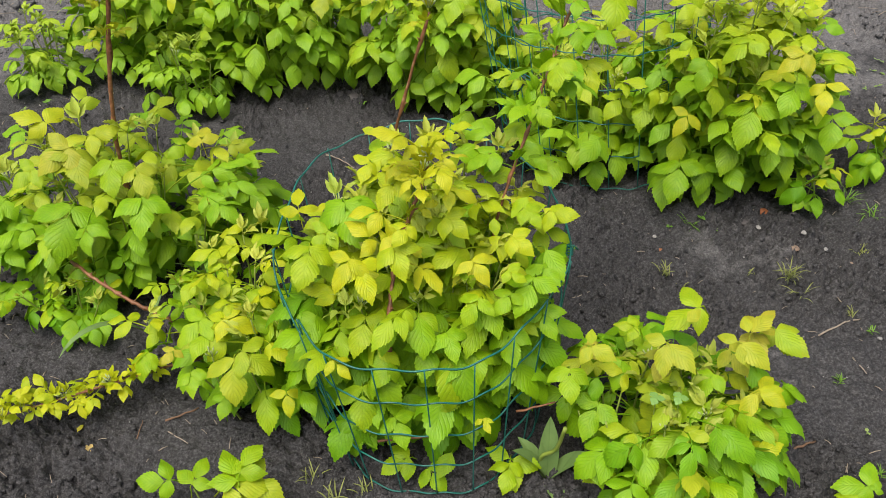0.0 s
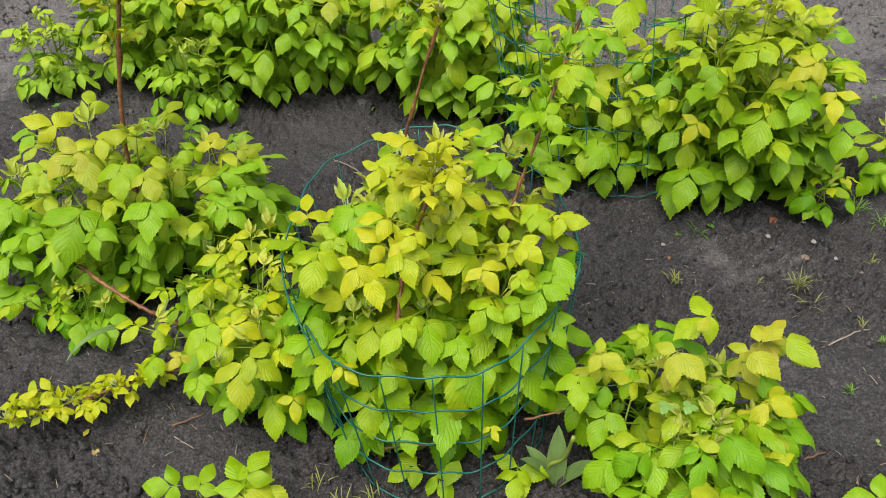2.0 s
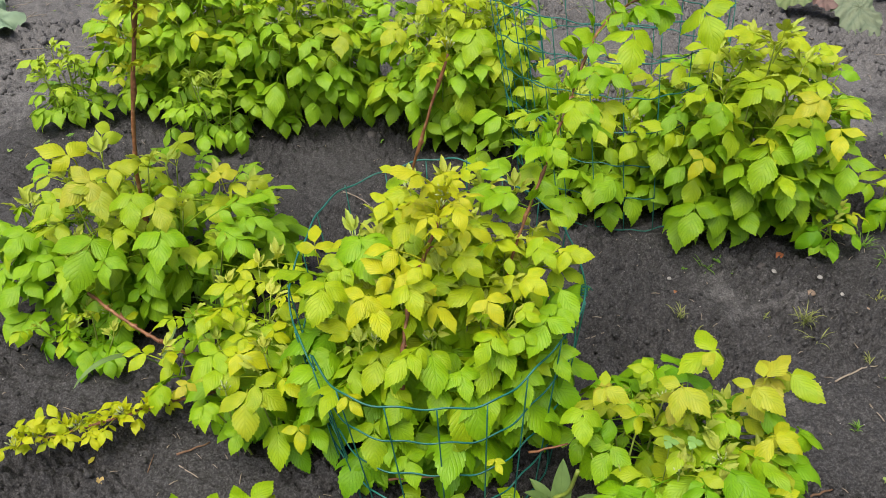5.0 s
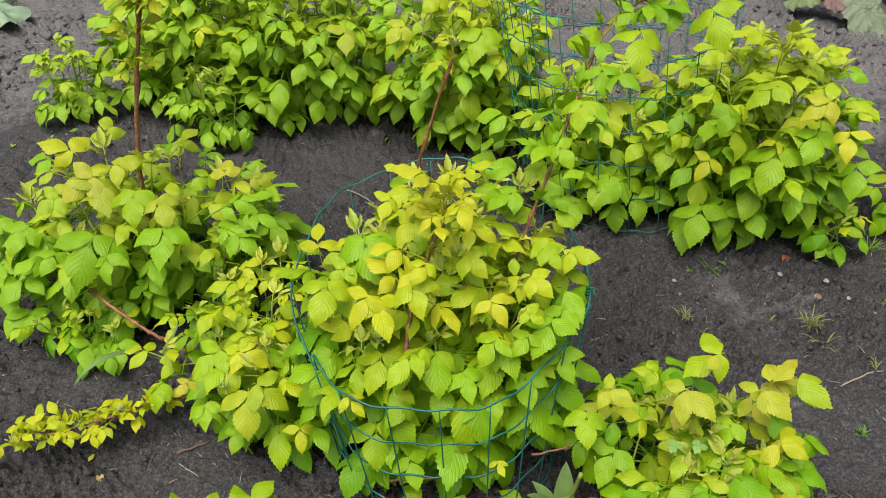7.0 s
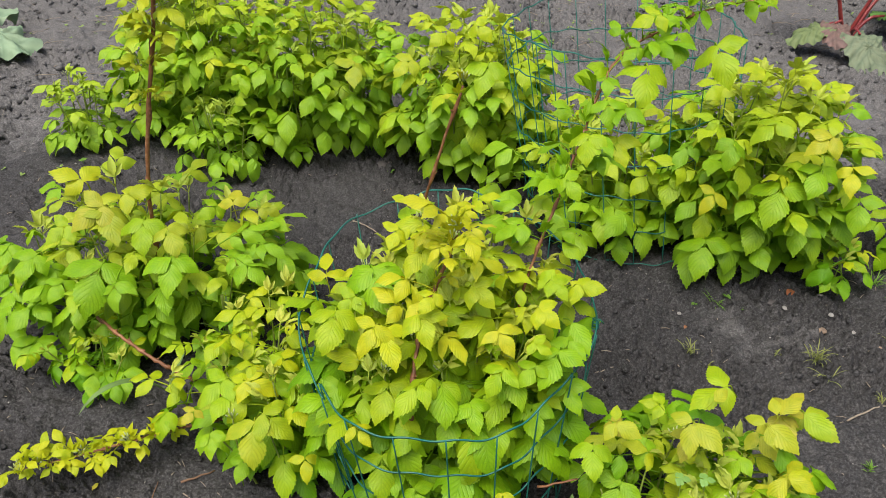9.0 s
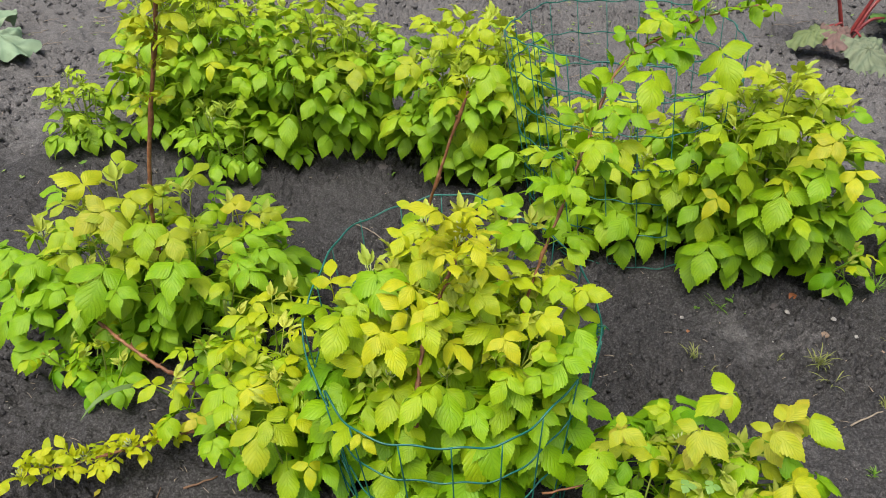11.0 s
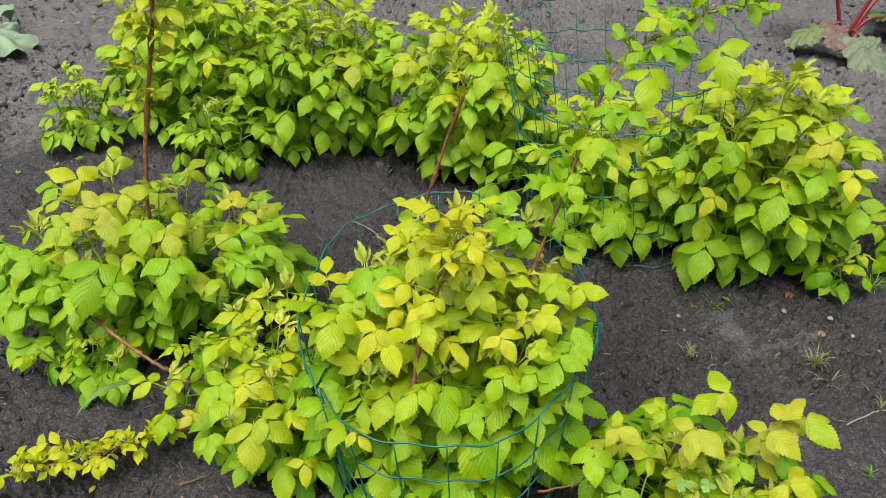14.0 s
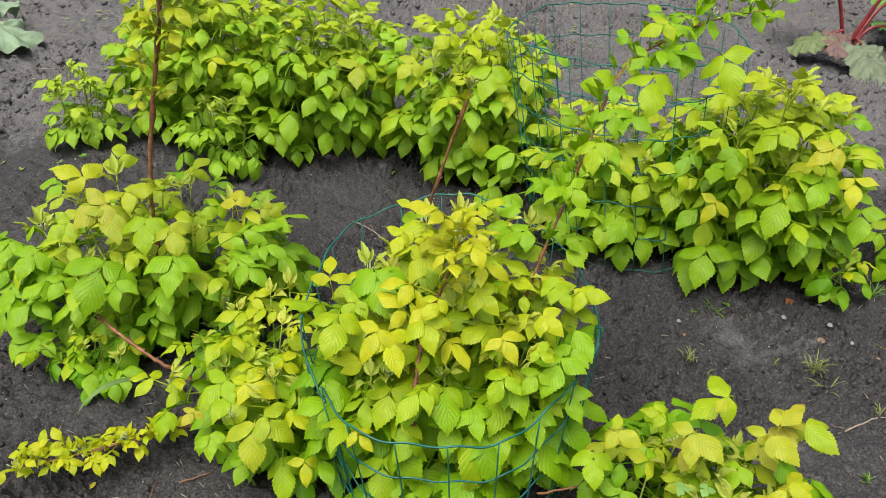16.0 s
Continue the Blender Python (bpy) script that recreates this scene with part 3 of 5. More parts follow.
# arching old canes that lie out over the soil
cane(R, sprawl, [(0.04, 0.06, 0.1), (-0.179, 0.041, 0.06), (-0.283, -0.004, 0.06), (-0.378, -0.056, 0.07), (-0.462, -0.106, 0.08), (-0.54, -0.138, 0.08)], 0.004, 0.0025, 14, 0.038, 0.5, 0.35, 1.0, 5)
cane(R, sprawl, [(-0.497, 0.256, 0.2), (-0.399, 0.197, 0.17), (-0.31, 0.156, 0.14), (-0.239, 0.147, 0.1), (-0.05, 0.1, 0.0)], 0.004, 0.005, 3, 0.05, 0.7, 0.55, 0.9, 4)

# leaves that stand out, bush by bush
hero(main, (
    (-0.197, 1.339, 0.54, -25, 4, -161, 0.096, 0.45, 0),
    (-0.284, 1.299, 0.55, 26, 1, 12, 0.056, 1, 0),
    (-0.257, 1.223, 0.52, -24, -6, -179, 0.084, 0.72, 0),
    (-0.172, 1.173, 0.53, -18, -16, 150, 0.061, 1, 0),
    (-0.159, 1.17, 0.52, -22, 8, -152, 0.07, 0.95, 0),
    (-0.089, 1.173, 0.56, -24, 6, -161, 0.063, 0.8, 0),
    (0.06, 1.178, 0.52, -21, 12, -153, 0.051, 1, 0.15),
    (0.138, 1.225, 0.54, -16, 19, -136, 0.049, 0.9, 0),
    (0.22, 1.305, 0.54, -7, 24, -114, 0.05, 0.8, 0),
    (0.179, 1.195, 0.46, -22, -6, 158, 0.075, 0.5, 0),
    (0.072, 1.138, 0.46, -19, -13, 145, 0.054, 0.6, 0),
), 1)
hero(main, (
    (-0.028, 1.402, 0.66, -24, 15, -147, 0.051, 1, 0),
    (-0.086, 1.301, 0.62, -19, -19, 141, 0.058, 0.85, 0),
    (-0.148, 1.397, 0.6, -23, -15, 156, 0.044, 0.9, 0),
    (0.045, 1.282, 0.62, -12, -23, 117, 0.038, 0.7, 0),
    (0.107, 1.399, 0.62, -14, -24, 118, 0.061, 0.5, 0),
    (0.234, 1.628, 0.72, -30, 3, 178, 0.067, 0.65, 0),
    (0.302, 1.55, 0.74, -30, 5, 179, 0.06, 0.8, 0),
    (-0.061, 1.186, 0.6, -22, -11, 160, 0.045, 0.9, 0),
    (0.011, 1.237, 0.58, -19, 17, -137, 0.053, 0.8, 0),
    (0.128, 1.172, 0.5, -14, 19, -131, 0.035, 0.7, 0),
), 2)
hero(main, (
    (-0.15, 1.151, 0.4, -21, -7, 172, 0.073, 0.72, 0),
    (-0.047, 1.16, 0.4, -21, -4, 173, 0.067, 0.62, 0),
    (-0.207, 1.065, 0.37, -18, 11, -137, 0.043, 1, 0),
    (-0.165, 1.101, 0.25, -20, -1, -174, 0.079, 0.6, 0),
    (0.034, 1.105, 0.25, -18, -8, 157, 0.063, 0.6, 0),
    (-0.026, 1.145, 0.34, -21, -2, 178, 0.074, 0.5, 0),
    (0.079, 1.06, 0.198, -17, 8, -158, 0.029, 1, 0),
    (0.139, 1.06, 0.048, -17, 0, 175, 0.062, 0.65, 0),
    (-0.077, 1.06, 0.07, -5, -17, 115, 0.061, 0.6, 0),
    (0.133, 1.165, 0.34, -21, 2, -178, 0.065, 0.5, 0),
    (0.064, 1.137, 0.32, -20, 3, -173, 0.065, 0.55, 0),
), 3)
hero(front, (
    (0.441, 1.119, 0.33, -21, 0, 160, 0.056, 0.6, 0.6),
    (0.62, 1.159, 0.34, -18, 14, -170, 0.055, 0.7, 0.65),
    (0.63, 1.168, 0.35, 22, 6, -41, 0.052, 0.95, 0.5),
    (0.63, 1.084, 0.26, -6, 20, -135, 0.056, 1, 0),
    (0.522, 1.062, 0.24, -17, 10, -174, 0.093, 0.6, 0),
    (0.404, 1.017, 0.17, -18, 4, 171, 0.081, 0.6, 0),
    (0.318, 1.097, 0.2, -18, -7, 144, 0.07, 0.5, 0),
    (0.539, 1.105, 0.28, -20, -6, 139, 0.054, 0.55, 0),
    (0.609, 0.992, 0.18, 10, 17, -87, 0.057, 0.9, 0),
    (0.399, 1.2, 0.32, 1, -22, 72, 0.044, 0.7, 0),
    (0.522, 1.216, 0.36, -15, -17, 111, 0.079, 0.7, 0),
), 4)
hero(front, (
    (0.68, 1.188, 0.32, -14, 19, -155, 0.071, 0.7, 0.1),
    (0.587, 1.062, 0.25, -20, 4, 164, 0.044, 0.9, 0.3),
    (0.336, 1.008, 0.1, -11, -13, 114, 0.051, 0.7, 0),
    (0.256, 1.119, 0.28, -20, 2, 175, 0.063, 0.6, 0),
    (0.292, 1.161, 0.31, -12, 18, -137, 0.041, 0.7, 0.6),
    (0.363, 1.142, 0.28, -21, -1, 163, 0.056, 0.5, 0),
    (0.472, 1.092, 0.25, -20, -3, 152, 0.058, 0.55, 0),
    (0.575, 1.143, 0.31, -12, 18, -149, 0.055, 0.75, 0.4),
), 5)
hero(left, (
    (-0.913, 1.6, 0.34, -23, -16, 178, 0.122, 0.42, 0),
    (-0.92, 1.716, 0.43, -28, -5, -161, 0.093, 0.62, 0.3),
    (-0.819, 1.681, 0.42, -27, -9, -170, 0.084, 0.6, 0),
    (-0.757, 1.665, 0.41, -27, 6, -144, 0.077, 0.6, 0.35),
    (-0.933, 1.713, 0.44, -8, -28, 136, 0.082, 0.7, 0.45),
    (-0.739, 1.609, 0.36, -26, -7, -169, 0.092, 0.45, 0),
    (-0.599, 1.736, 0.3, -24, -13, 172, 0.073, 0.5, 0),
    (-0.559, 1.818, 0.38, -13, 25, -99, 0.048, 0.65, 0.3),
    (-0.627, 1.802, 0.4, 28, 4, 12, 0.058, 0.9, 0.35),
    (-1.014, 1.803, 0.46, 23, -20, 69, 0.082, 0.9, 0.1),
    (-0.815, 1.6, 0.187, -5, -25, 129, 0.048, 0.3, 0),
), 6)
hero(sprawl, (
    (-0.535, 1.293, 0.26, -9, -21, 138, 0.066, 0.6, 0),
    (-0.476, 1.272, 0.28, -16, 17, -113, 0.067, 1, 0),
    (-0.444, 1.18, 0.25, -21, -6, -173, 0.086, 0.7, 0.25),
    (-0.425, 1.194, 0.26, -16, 15, -117, 0.074, 0.65, 0.15),
    (-0.549, 1.187, 0.2, -21, -5, -166, 0.05, 0.55, 0),
    (-0.593, 1.237, 0.22, -15, -17, 159, 0.036, 0.9, 0.5),
    (-0.342, 1.167, 0.16, -20, -4, -173, 0.049, 0.95, 0),
    (-0.476, 1.177, 0.14, -19, -9, 179, 0.05, 0.5, 0),
    (-0.666, 1.344, 0.18, -17, -16, 166, 0.046, 0.7, 0),
), 7)
hero(big, (
    (0.854, 2.02, 0.363, -29, 0, 158, 0.119, 0.55, 0),
    (0.677, 2.02, 0.333, -26, -14, 136, 0.065, 1, 0.1),
    (0.955, 2.02, 0.514, -25, -19, 120, 0.075, 0.9, 0.3),
    (1.033, 2.02, 0.423, -30, 7, 166, 0.076, 1, 0.1),
    (0.679, 2.02, 0.172, -27, 1, 165, 0.11, 0.5, 0),
    (0.929, 2.02, 0.238, -28, 3, 163, 0.089, 0.45, 0),
    (0.95, 2.02, 0.424, -30, 2, 159, 0.096, 0.5, 0),
    (0.803, 2.02, 0.555, -26, -18, 127, 0.081, 0.65, 0),
    (0.699, 2.02, 0.498, -30, 2, 165, 0.075, 0.45, 0),
    (1.079, 2.02, 0.322, -29, 6, 163, 0.093, 0.45, 0),
    (0.822, 2.02, 0.168, -26, 9, 177, 0.084, 0.42, 0),
), 8)
hero(wide, (
    (-0.8, 2.74, 0.185, -31, -3, -169, 0.081, 0.55, 0),
    (-0.437, 2.74, 0.407, -31, -7, 177, 0.088, 0.62, 0.3),
    (-0.73, 2.864, 0.46, -32, -11, 178, 0.09, 0.55, 0),
    (-0.953, 2.74, 0.41, -30, -12, 179, 0.06, 0.92, 0),
    (-0.684, 2.74, 0.072, -30, 1, -165, 0.069, 0.4, 0),
    (-0.593, 2.74, 0.28, -31, -6, -178, 0.065, 0.5, 0),
    (-0.494, 2.74, 0.217, -31, 0, -170, 0.076, 0.42, 0),
    (-1.105, 2.74, 0.434, -30, -14, 179, 0.079, 0.6, 0),
    (-0.852, 2.74, 0.358, -31, 8, -149, 0.069, 0.55, 0),
), 9)
hero(middle, (
    (0.103, 2.6, 0.381, -31, -1, 175, 0.081, 0.8, 0),
    (0.033, 2.6, 0.469, -32, -6, 170, 0.111, 0.6, 0),
    (0.145, 2.6, 0.473, -31, 10, -167, 0.092, 0.7, 0),
    (-0.221, 2.6, 0.48, -22, -24, 140, 0.077, 0.75, 0.2),
    (-0.104, 2.684, 0.55, -27, -20, 148, 0.079, 0.8, 0),
    (-0.011, 2.718, 0.56, -24, 24, -138, 0.072, 0.8, 0),
    (-0.173, 2.6, 0.232, -29, -9, 169, 0.086, 0.5, 0),
    (-0.003, 2.6, 0.173, -29, 4, -173, 0.083, 0.45, 0),
), 10)
hero(caged, (
    (0.399, 2.2, 0.158, -27, 6, -178, 0.107, 0.6, 0),
    (0.495, 2.2, 0.156, -28, -4, 161, 0.092, 0.6, 0),
    (0.523, 2.2, 0.294, -27, -10, 149, 0.079, 0.7, 0),
    (0.589, 2.2, 0.303, -24, 18, -159, 0.071, 0.6, 0),
    (0.343, 2.2, 0.075, -27, -3, 167, 0.092, 0.55, 0),
    (0.578, 2.2, 0.124, -21, 19, -154, 0.077, 0.5, 0),
), 11)
hero(sucker_a, (
    (-0.568, 0.992, 0.09, 6, -18, 102, 0.066, 0.5, 0),
    (-0.515, 0.978, 0.1, 12, 14, -20, 0.057, 0.55, 0),
    (-0.417, 0.971, 0.12, 18, -1, 29, 0.072, 0.55, 0),
    (-0.412, 0.984, 0.13, 14, 12, -16, 0.07, 0.6, 0),
    (-0.44, 0.962, 0.11, -4, 17, -77, 0.085, 0.75, 0.15),
    (-0.4, 0.985, 0.1, -13, 13, -112, 0.078, 0.7, 0.2),
), 12)
hero(sucker_d, (
    (0.88, 1.001, 0.05, -8, -18, 74, 0.067, 0.5, 0),
    (0.886, 0.992, 0.05, 20, 2, -44, 0.024, 0.45, 0),
), 13)
hero(sucker_b, (
    (1.119, 2.071, 0.11, 7, -27, 47, 0.051, 0.5, 0),
    (1.117, 2.056, 0.12, 26, 11, -48, 0.057, 0.5, 0),
    (1.122, 2.046, 0.09, -8, 27, -134, 0.055, 0.6, 0),
    (1.061, 2.01, 0.05, -27, -5, 143, 0.049, 0.45, 0),
    (1.075, 2.018, 0.04, -22, 16, -172, 0.051, 0.42, 0),
), 14, True)
hero(sucker_c, (
    (1.294, 2.146, 0.17, -3, -29, 66, 0.042, 0.75, 0),
    (1.301, 2.114, 0.12, -14, -25, 91, 0.052, 0.5, 0),
    (1.319, 2.128, 0.1, -28, 4, 156, 0.059, 0.5, 0),
), 15, True)
hero(left, (
    (-1.019, 1.682, 0.4, -8, -28, 139, 0.06, 0.6, 0.1),
    (-0.888, 1.757, 0.45, -4, 29, -70, 0.066, 0.75, 0.2),
    (-0.69, 1.855, 0.36, -18, -22, 152, 0.059, 0.6, 0),
    (-0.525, 1.773, 0.26, -24, 11, -139, 0.067, 0.5, 0),
    (-1.047, 1.634, 0.26, -21, -17, 176, 0.06, 0.45, 0),
    (-0.69, 1.653, 0.26, -26, 4, -148, 0.064, 0.4, 0),
    (-1.023, 1.541, 0.07, -16, -19, 165, 0.057, 0.7, 0),
    (-0.958, 1.501, 0.07, -20, -14, 179, 0.061, 0.5, 0),
    (-0.884, 1.5, 0.07, -23, -5, -160, 0.068, 0.45, 0),
), 16)
hero(main, (
    (-0.285, 1.251, 0.48, -18, -16, 154, 0.052, 0.6, 0),
    (-0.226, 1.273, 0.52, -15, -20, 141, 0.047, 0.65, 0),
    (0.2, 1.234, 0.46, -20, 13, -156, 0.05, 0.5, 0),
    (0.167, 1.301, 0.55, -19, 17, -144, 0.044, 0.65, 0),
    (-0.258, 1.196, 0.36, -20, -9, 170, 0.068, 0.5, 0),
    (0.203, 1.209, 0.36, -21, 7, -170, 0.057, 0.5, 0),
    (-0.103, 1.099, 0.33, -17, -11, 155, 0.059, 0.55, 0),
    (0.009, 1.126, 0.38, -20, 7, -161, 0.056, 0.5, 0),
    (0.135, 1.163, 0.45, -20, -10, 150, 0.049, 0.55, 0),
    (-0.098, 1.063, 0.2, -18, 6, -153, 0.059, 0.5, 0),
    (-0.034, 1.06, 0.032, -14, 9, -144, 0.055, 0.55, 0),
), 17)
hero(main, (
    (0.405, 1.72, 0.944, -34, -1, 165, 0.049, 0.45, 0),
    (0.424, 1.68, 0.917, -32, 8, 178, 0.074, 0.5, 0),
    (0.538, 1.78, 0.855, -30, 15, -172, 0.091, 0.65, 0),
    (0.358, 1.62, 0.87, -32, 5, 176, 0.09, 0.65, 0),
    (0.653, 1.85, 0.924, 22, -27, 29, 0.035, 0.6, 0),
    (0.339, 1.64, 0.904, -23, -24, 126, 0.04, 0.45, 0),
    (0.275, 1.55, 0.823, -30, 7, -178, 0.054, 0.42, 0),
    (0.232, 1.46, 0.791, -30, -3, 166, 0.059, 0.65, 0),
    (0.379, 1.68, 0.96, -21, -27, 119, 0.053, 0.75, 0),
    (0.187, 1.42, 0.716, -22, 19, -149, 0.049, 0.55, 0),
), 18)
hero(main, (
    (-0.126, 1.436, 0.582, -19, -19, 143, 0.061, 0.85, 0),
    (-0.096, 1.386, 0.548, -18, -19, 140, 0.052, 0.8, 0),
    (-0.09, 1.373, 0.54, -26, -3, 178, 0.065, 0.6, 0),
    (-0.136, 1.483, 0.614, 17, -22, 58, 0.039, 0.85, 0),
    (-0.091, 1.444, 0.586, 3, -27, 87, 0.072, 0.8, 0),
    (-0.071, 1.447, 0.588, 14, 24, -54, 0.06, 0.95, 0),
    (-0.056, 1.454, 0.593, 10, 26, -65, 0.074, 0.9, 0),
    (-0.026, 1.417, 0.568, -3, 26, -93, 0.05, 0.9, 0),
    (0.053, 1.384, 0.545, -7, -25, 106, 0.054, 0.8, 0),
    (0.062, 1.391, 0.549, -9, 25, -111, 0.065, 0.75, 0),
    (0.021, 1.451, 0.59, -5, 27, -101, 0.075, 0.5, 0),
    (0.099, 1.483, 0.611, 6, -27, 74, 0.055, 0.5, 0),
    (0.097, 1.405, 0.558, 3, 26, -86, 0.058, 0.65, 0),
    (0.078, 1.344, 0.519, 2, -25, 83, 0.054, 0.45, 0),
    (0.126, 1.405, 0.558, 2, -26, 81, 0.042, 0.6, 0),
    (0.165, 1.342, 0.517, 12, 23, -67, 0.051, 0.75, 0),
    (0.177, 1.367, 0.532, -21, -15, 140, 0.055, 0.65, 0),
    (0.205, 1.344, 0.518, -8, 24, -116, 0.057, 0.92, 0),
    (0.193, 1.328, 0.508, -22, 13, -158, 0.039, 0.8, 0),
    (0.127, 1.292, 0.487, -12, -21, 117, 0.077, 0.86, 0),
    (0.127, 1.289, 0.485, -24, -1, 175, 0.05, 0.86, 0),
    (0.135, 1.294, 0.488, -17, 18, -139, 0.059, 0.92, 0.05),
    (0.065, 1.247, 0.462, -16, -17, 133, 0.067, 0.95, 0.12),
    (0.065, 1.245, 0.461, -22, 10, -158, 0.058, 0.95, 0.18),
    (0.071, 1.252, 0.464, 3, 24, -84, 0.043, 0.92, 0.08),
    (0.107, 1.328, 0.509, -25, -1, 174, 0.04, 0.7, 0),
    (0.015, 1.317, 0.503, -18, 18, -135, 0.051, 0.9, 0),
    (-0.026, 1.318, 0.504, -21, -13, 152, 0.049, 0.7, 0),
    (-0.02, 1.313, 0.501, -24, 7, -161, 0.051, 0.7, 0),
    (-0.071, 1.281, 0.482, -24, -4, 175, 0.074, 0.8, 0.05),
    (-0.105, 1.279, 0.482, -14, -20, 131, 0.063, 0.75, 0),
    (-0.161, 1.25, 0.465, -13, -20, 133, 0.075, 0.86, 0.05),
    (-0.161, 1.239, 0.459, -22, 8, -152, 0.081, 0.9, 0.1),
    (-0.27, 1.265, 0.475, -18, -17, 152, 0.076, 0.65, 0),
    (-0.242, 1.27, 0.478, -24, 1, -166, 0.074, 0.62, 0),
    (-0.176, 1.323, 0.509, 17, -19, 56, 0.089, 0.45, 0),
    (-0.17, 1.321, 0.507, -2, -25, 105, 0.073, 0.45, 0),
    (-0.173, 1.325, 0.51, -25, -5, 179, 0.06, 0.42, 0),
    (-0.044, 1.428, 0.575, -3, -27, 100, 0.048, 0.9, 0.1),
    (-0.032, 1.365, 0.534, 12, 23, -57, 0.048, 0.8, 0),
    (0.191, 1.417, 0.565, -17, 21, -137, 0.054, 0.6, 0),
    (0.208, 1.27, 0.473, -21, 12, -158, 0.074, 0.5, 0),
    (0.165, 1.208, 0.439, -23, -1, 173, 0.065, 0.5, 0),
    (0.076, 1.187, 0.429, -22, -3, 172, 0.075, 0.5, 0),
    (0.086, 1.165, 0.418, -20, 11, -155, 0.072, 0.55, 0),
    (-0.101, 1.145, 0.409, -20, -9, 163, 0.078, 0.5, 0),
    (-0.046, 1.145, 0.409, -21, 5, -164, 0.087, 0.5, 0),
), 19, True)
hero(front, (
    (0.29, 1.108, 0.36, -20, -6, 151, 0.041, 0.75, 0.3),
    (0.29, 1.108, 0.36, -8, 20, -126, 0.054, 0.75, 0.28),
    (0.29, 1.113, 0.36, 21, 0, -12, 0.035, 0.7, 0.15),
    (0.431, 1.096, 0.38, 3, -21, 62, 0.047, 0.7, 0.3),
    (0.43, 1.093, 0.38, -22, -2, 154, 0.064, 0.72, 0.35),
    (0.433, 1.096, 0.38, -11, 19, -140, 0.074, 0.7, 0.35),
    (0.571, 1.107, 0.37, 7, -21, 45, 0.042, 0.7, 0.3),
    (0.572, 1.104, 0.37, -19, 12, -174, 0.05, 0.75, 0.3),
    (0.575, 1.107, 0.37, -8, 21, -138, 0.073, 0.75, 0.32),
    (0.603, 1.131, 0.37, 22, 7, -44, 0.062, 0.8, 0.42),
    (0.598, 1.131, 0.37, 21, -9, -4, 0.04, 0.8, 0.3),
    (0.606, 1.041, 0.3, -20, -6, 135, 0.071, 0.92, 0.2),
    (0.608, 1.041, 0.3, -3, 21, -127, 0.054, 0.92, 0.1),
    (0.609, 1.045, 0.3, 13, 17, -80, 0.051, 0.9, 0.1),
    (0.662, 1.163, 0.35, -13, 19, -153, 0.072, 0.6, 0.1),
    (0.616, 1.003, 0.16, 11, 16, -85, 0.055, 0.85, 0),
    (0.619, 1.008, 0.15, -12, 15, -157, 0.055, 0.85, 0),
    (0.603, 0.98, 0.1, -12, -14, 101, 0.044, 0.8, 0),
    (0.395, 1.02, 0.2, -15, -11, 126, 0.062, 0.45, 0),
    (0.397, 0.999, 0.19, -18, 4, 171, 0.08, 0.5, 0),
    (0.304, 0.988, 0.15, -17, 5, -178, 0.051, 0.5, 0),
    (0.481, 1.153, 0.38, 19, 12, -52, 0.041, 0.8, 0.3),
    (0.376, 1.149, 0.37, 2, -22, 68, 0.035, 0.7, 0.1),
), 20, True)
hero(main, (
    (0.141, 1.08, 0.04, 8, -16, 58, 0.059, 0.6, 0),
    (0.142, 1.08, 0.034, -17, 1, 177, 0.071, 0.7, 0),
    (0.144, 1.08, 0.04, -6, 16, -115, 0.067, 0.62, 0),
    (0.016, 1.08, 0.065, -15, -9, 151, 0.063, 0.55, 0),
), 21, True)
hero(left, (
    (-1.132, 1.688, 0.3, -18, -22, 165, 0.077, 0.5, 0),
    (-1.188, 1.601, 0.2, -26, 8, -127, 0.068, 0.45, 0),
    (-1.143, 1.614, 0.2, -15, 22, -91, 0.062, 0.42, 0),
    (-1.155, 1.572, 0.12, -15, -21, 163, 0.067, 0.45, 0),
    (-1.128, 1.563, 0.12, -21, -15, -179, 0.073, 0.45, 0),
    (-1.115, 1.552, 0.12, -23, 10, -122, 0.06, 0.42, 0),
    (-1.196, 1.646, 0.22, -21, -17, 178, 0.069, 0.45, 0),
    (-1.139, 1.684, 0.22, -26, -7, -160, 0.089, 0.4, 0),
    (-1.097, 1.667, 0.12, -26, -3, -154, 0.092, 0.4, 0),
    (-1.224, 1.723, 0.3, -23, -17, -179, 0.063, 0.5, 0),
    (-1.107, 1.707, 0.26, -21, -18, 175, 0.08, 0.45, 0),
), 22)


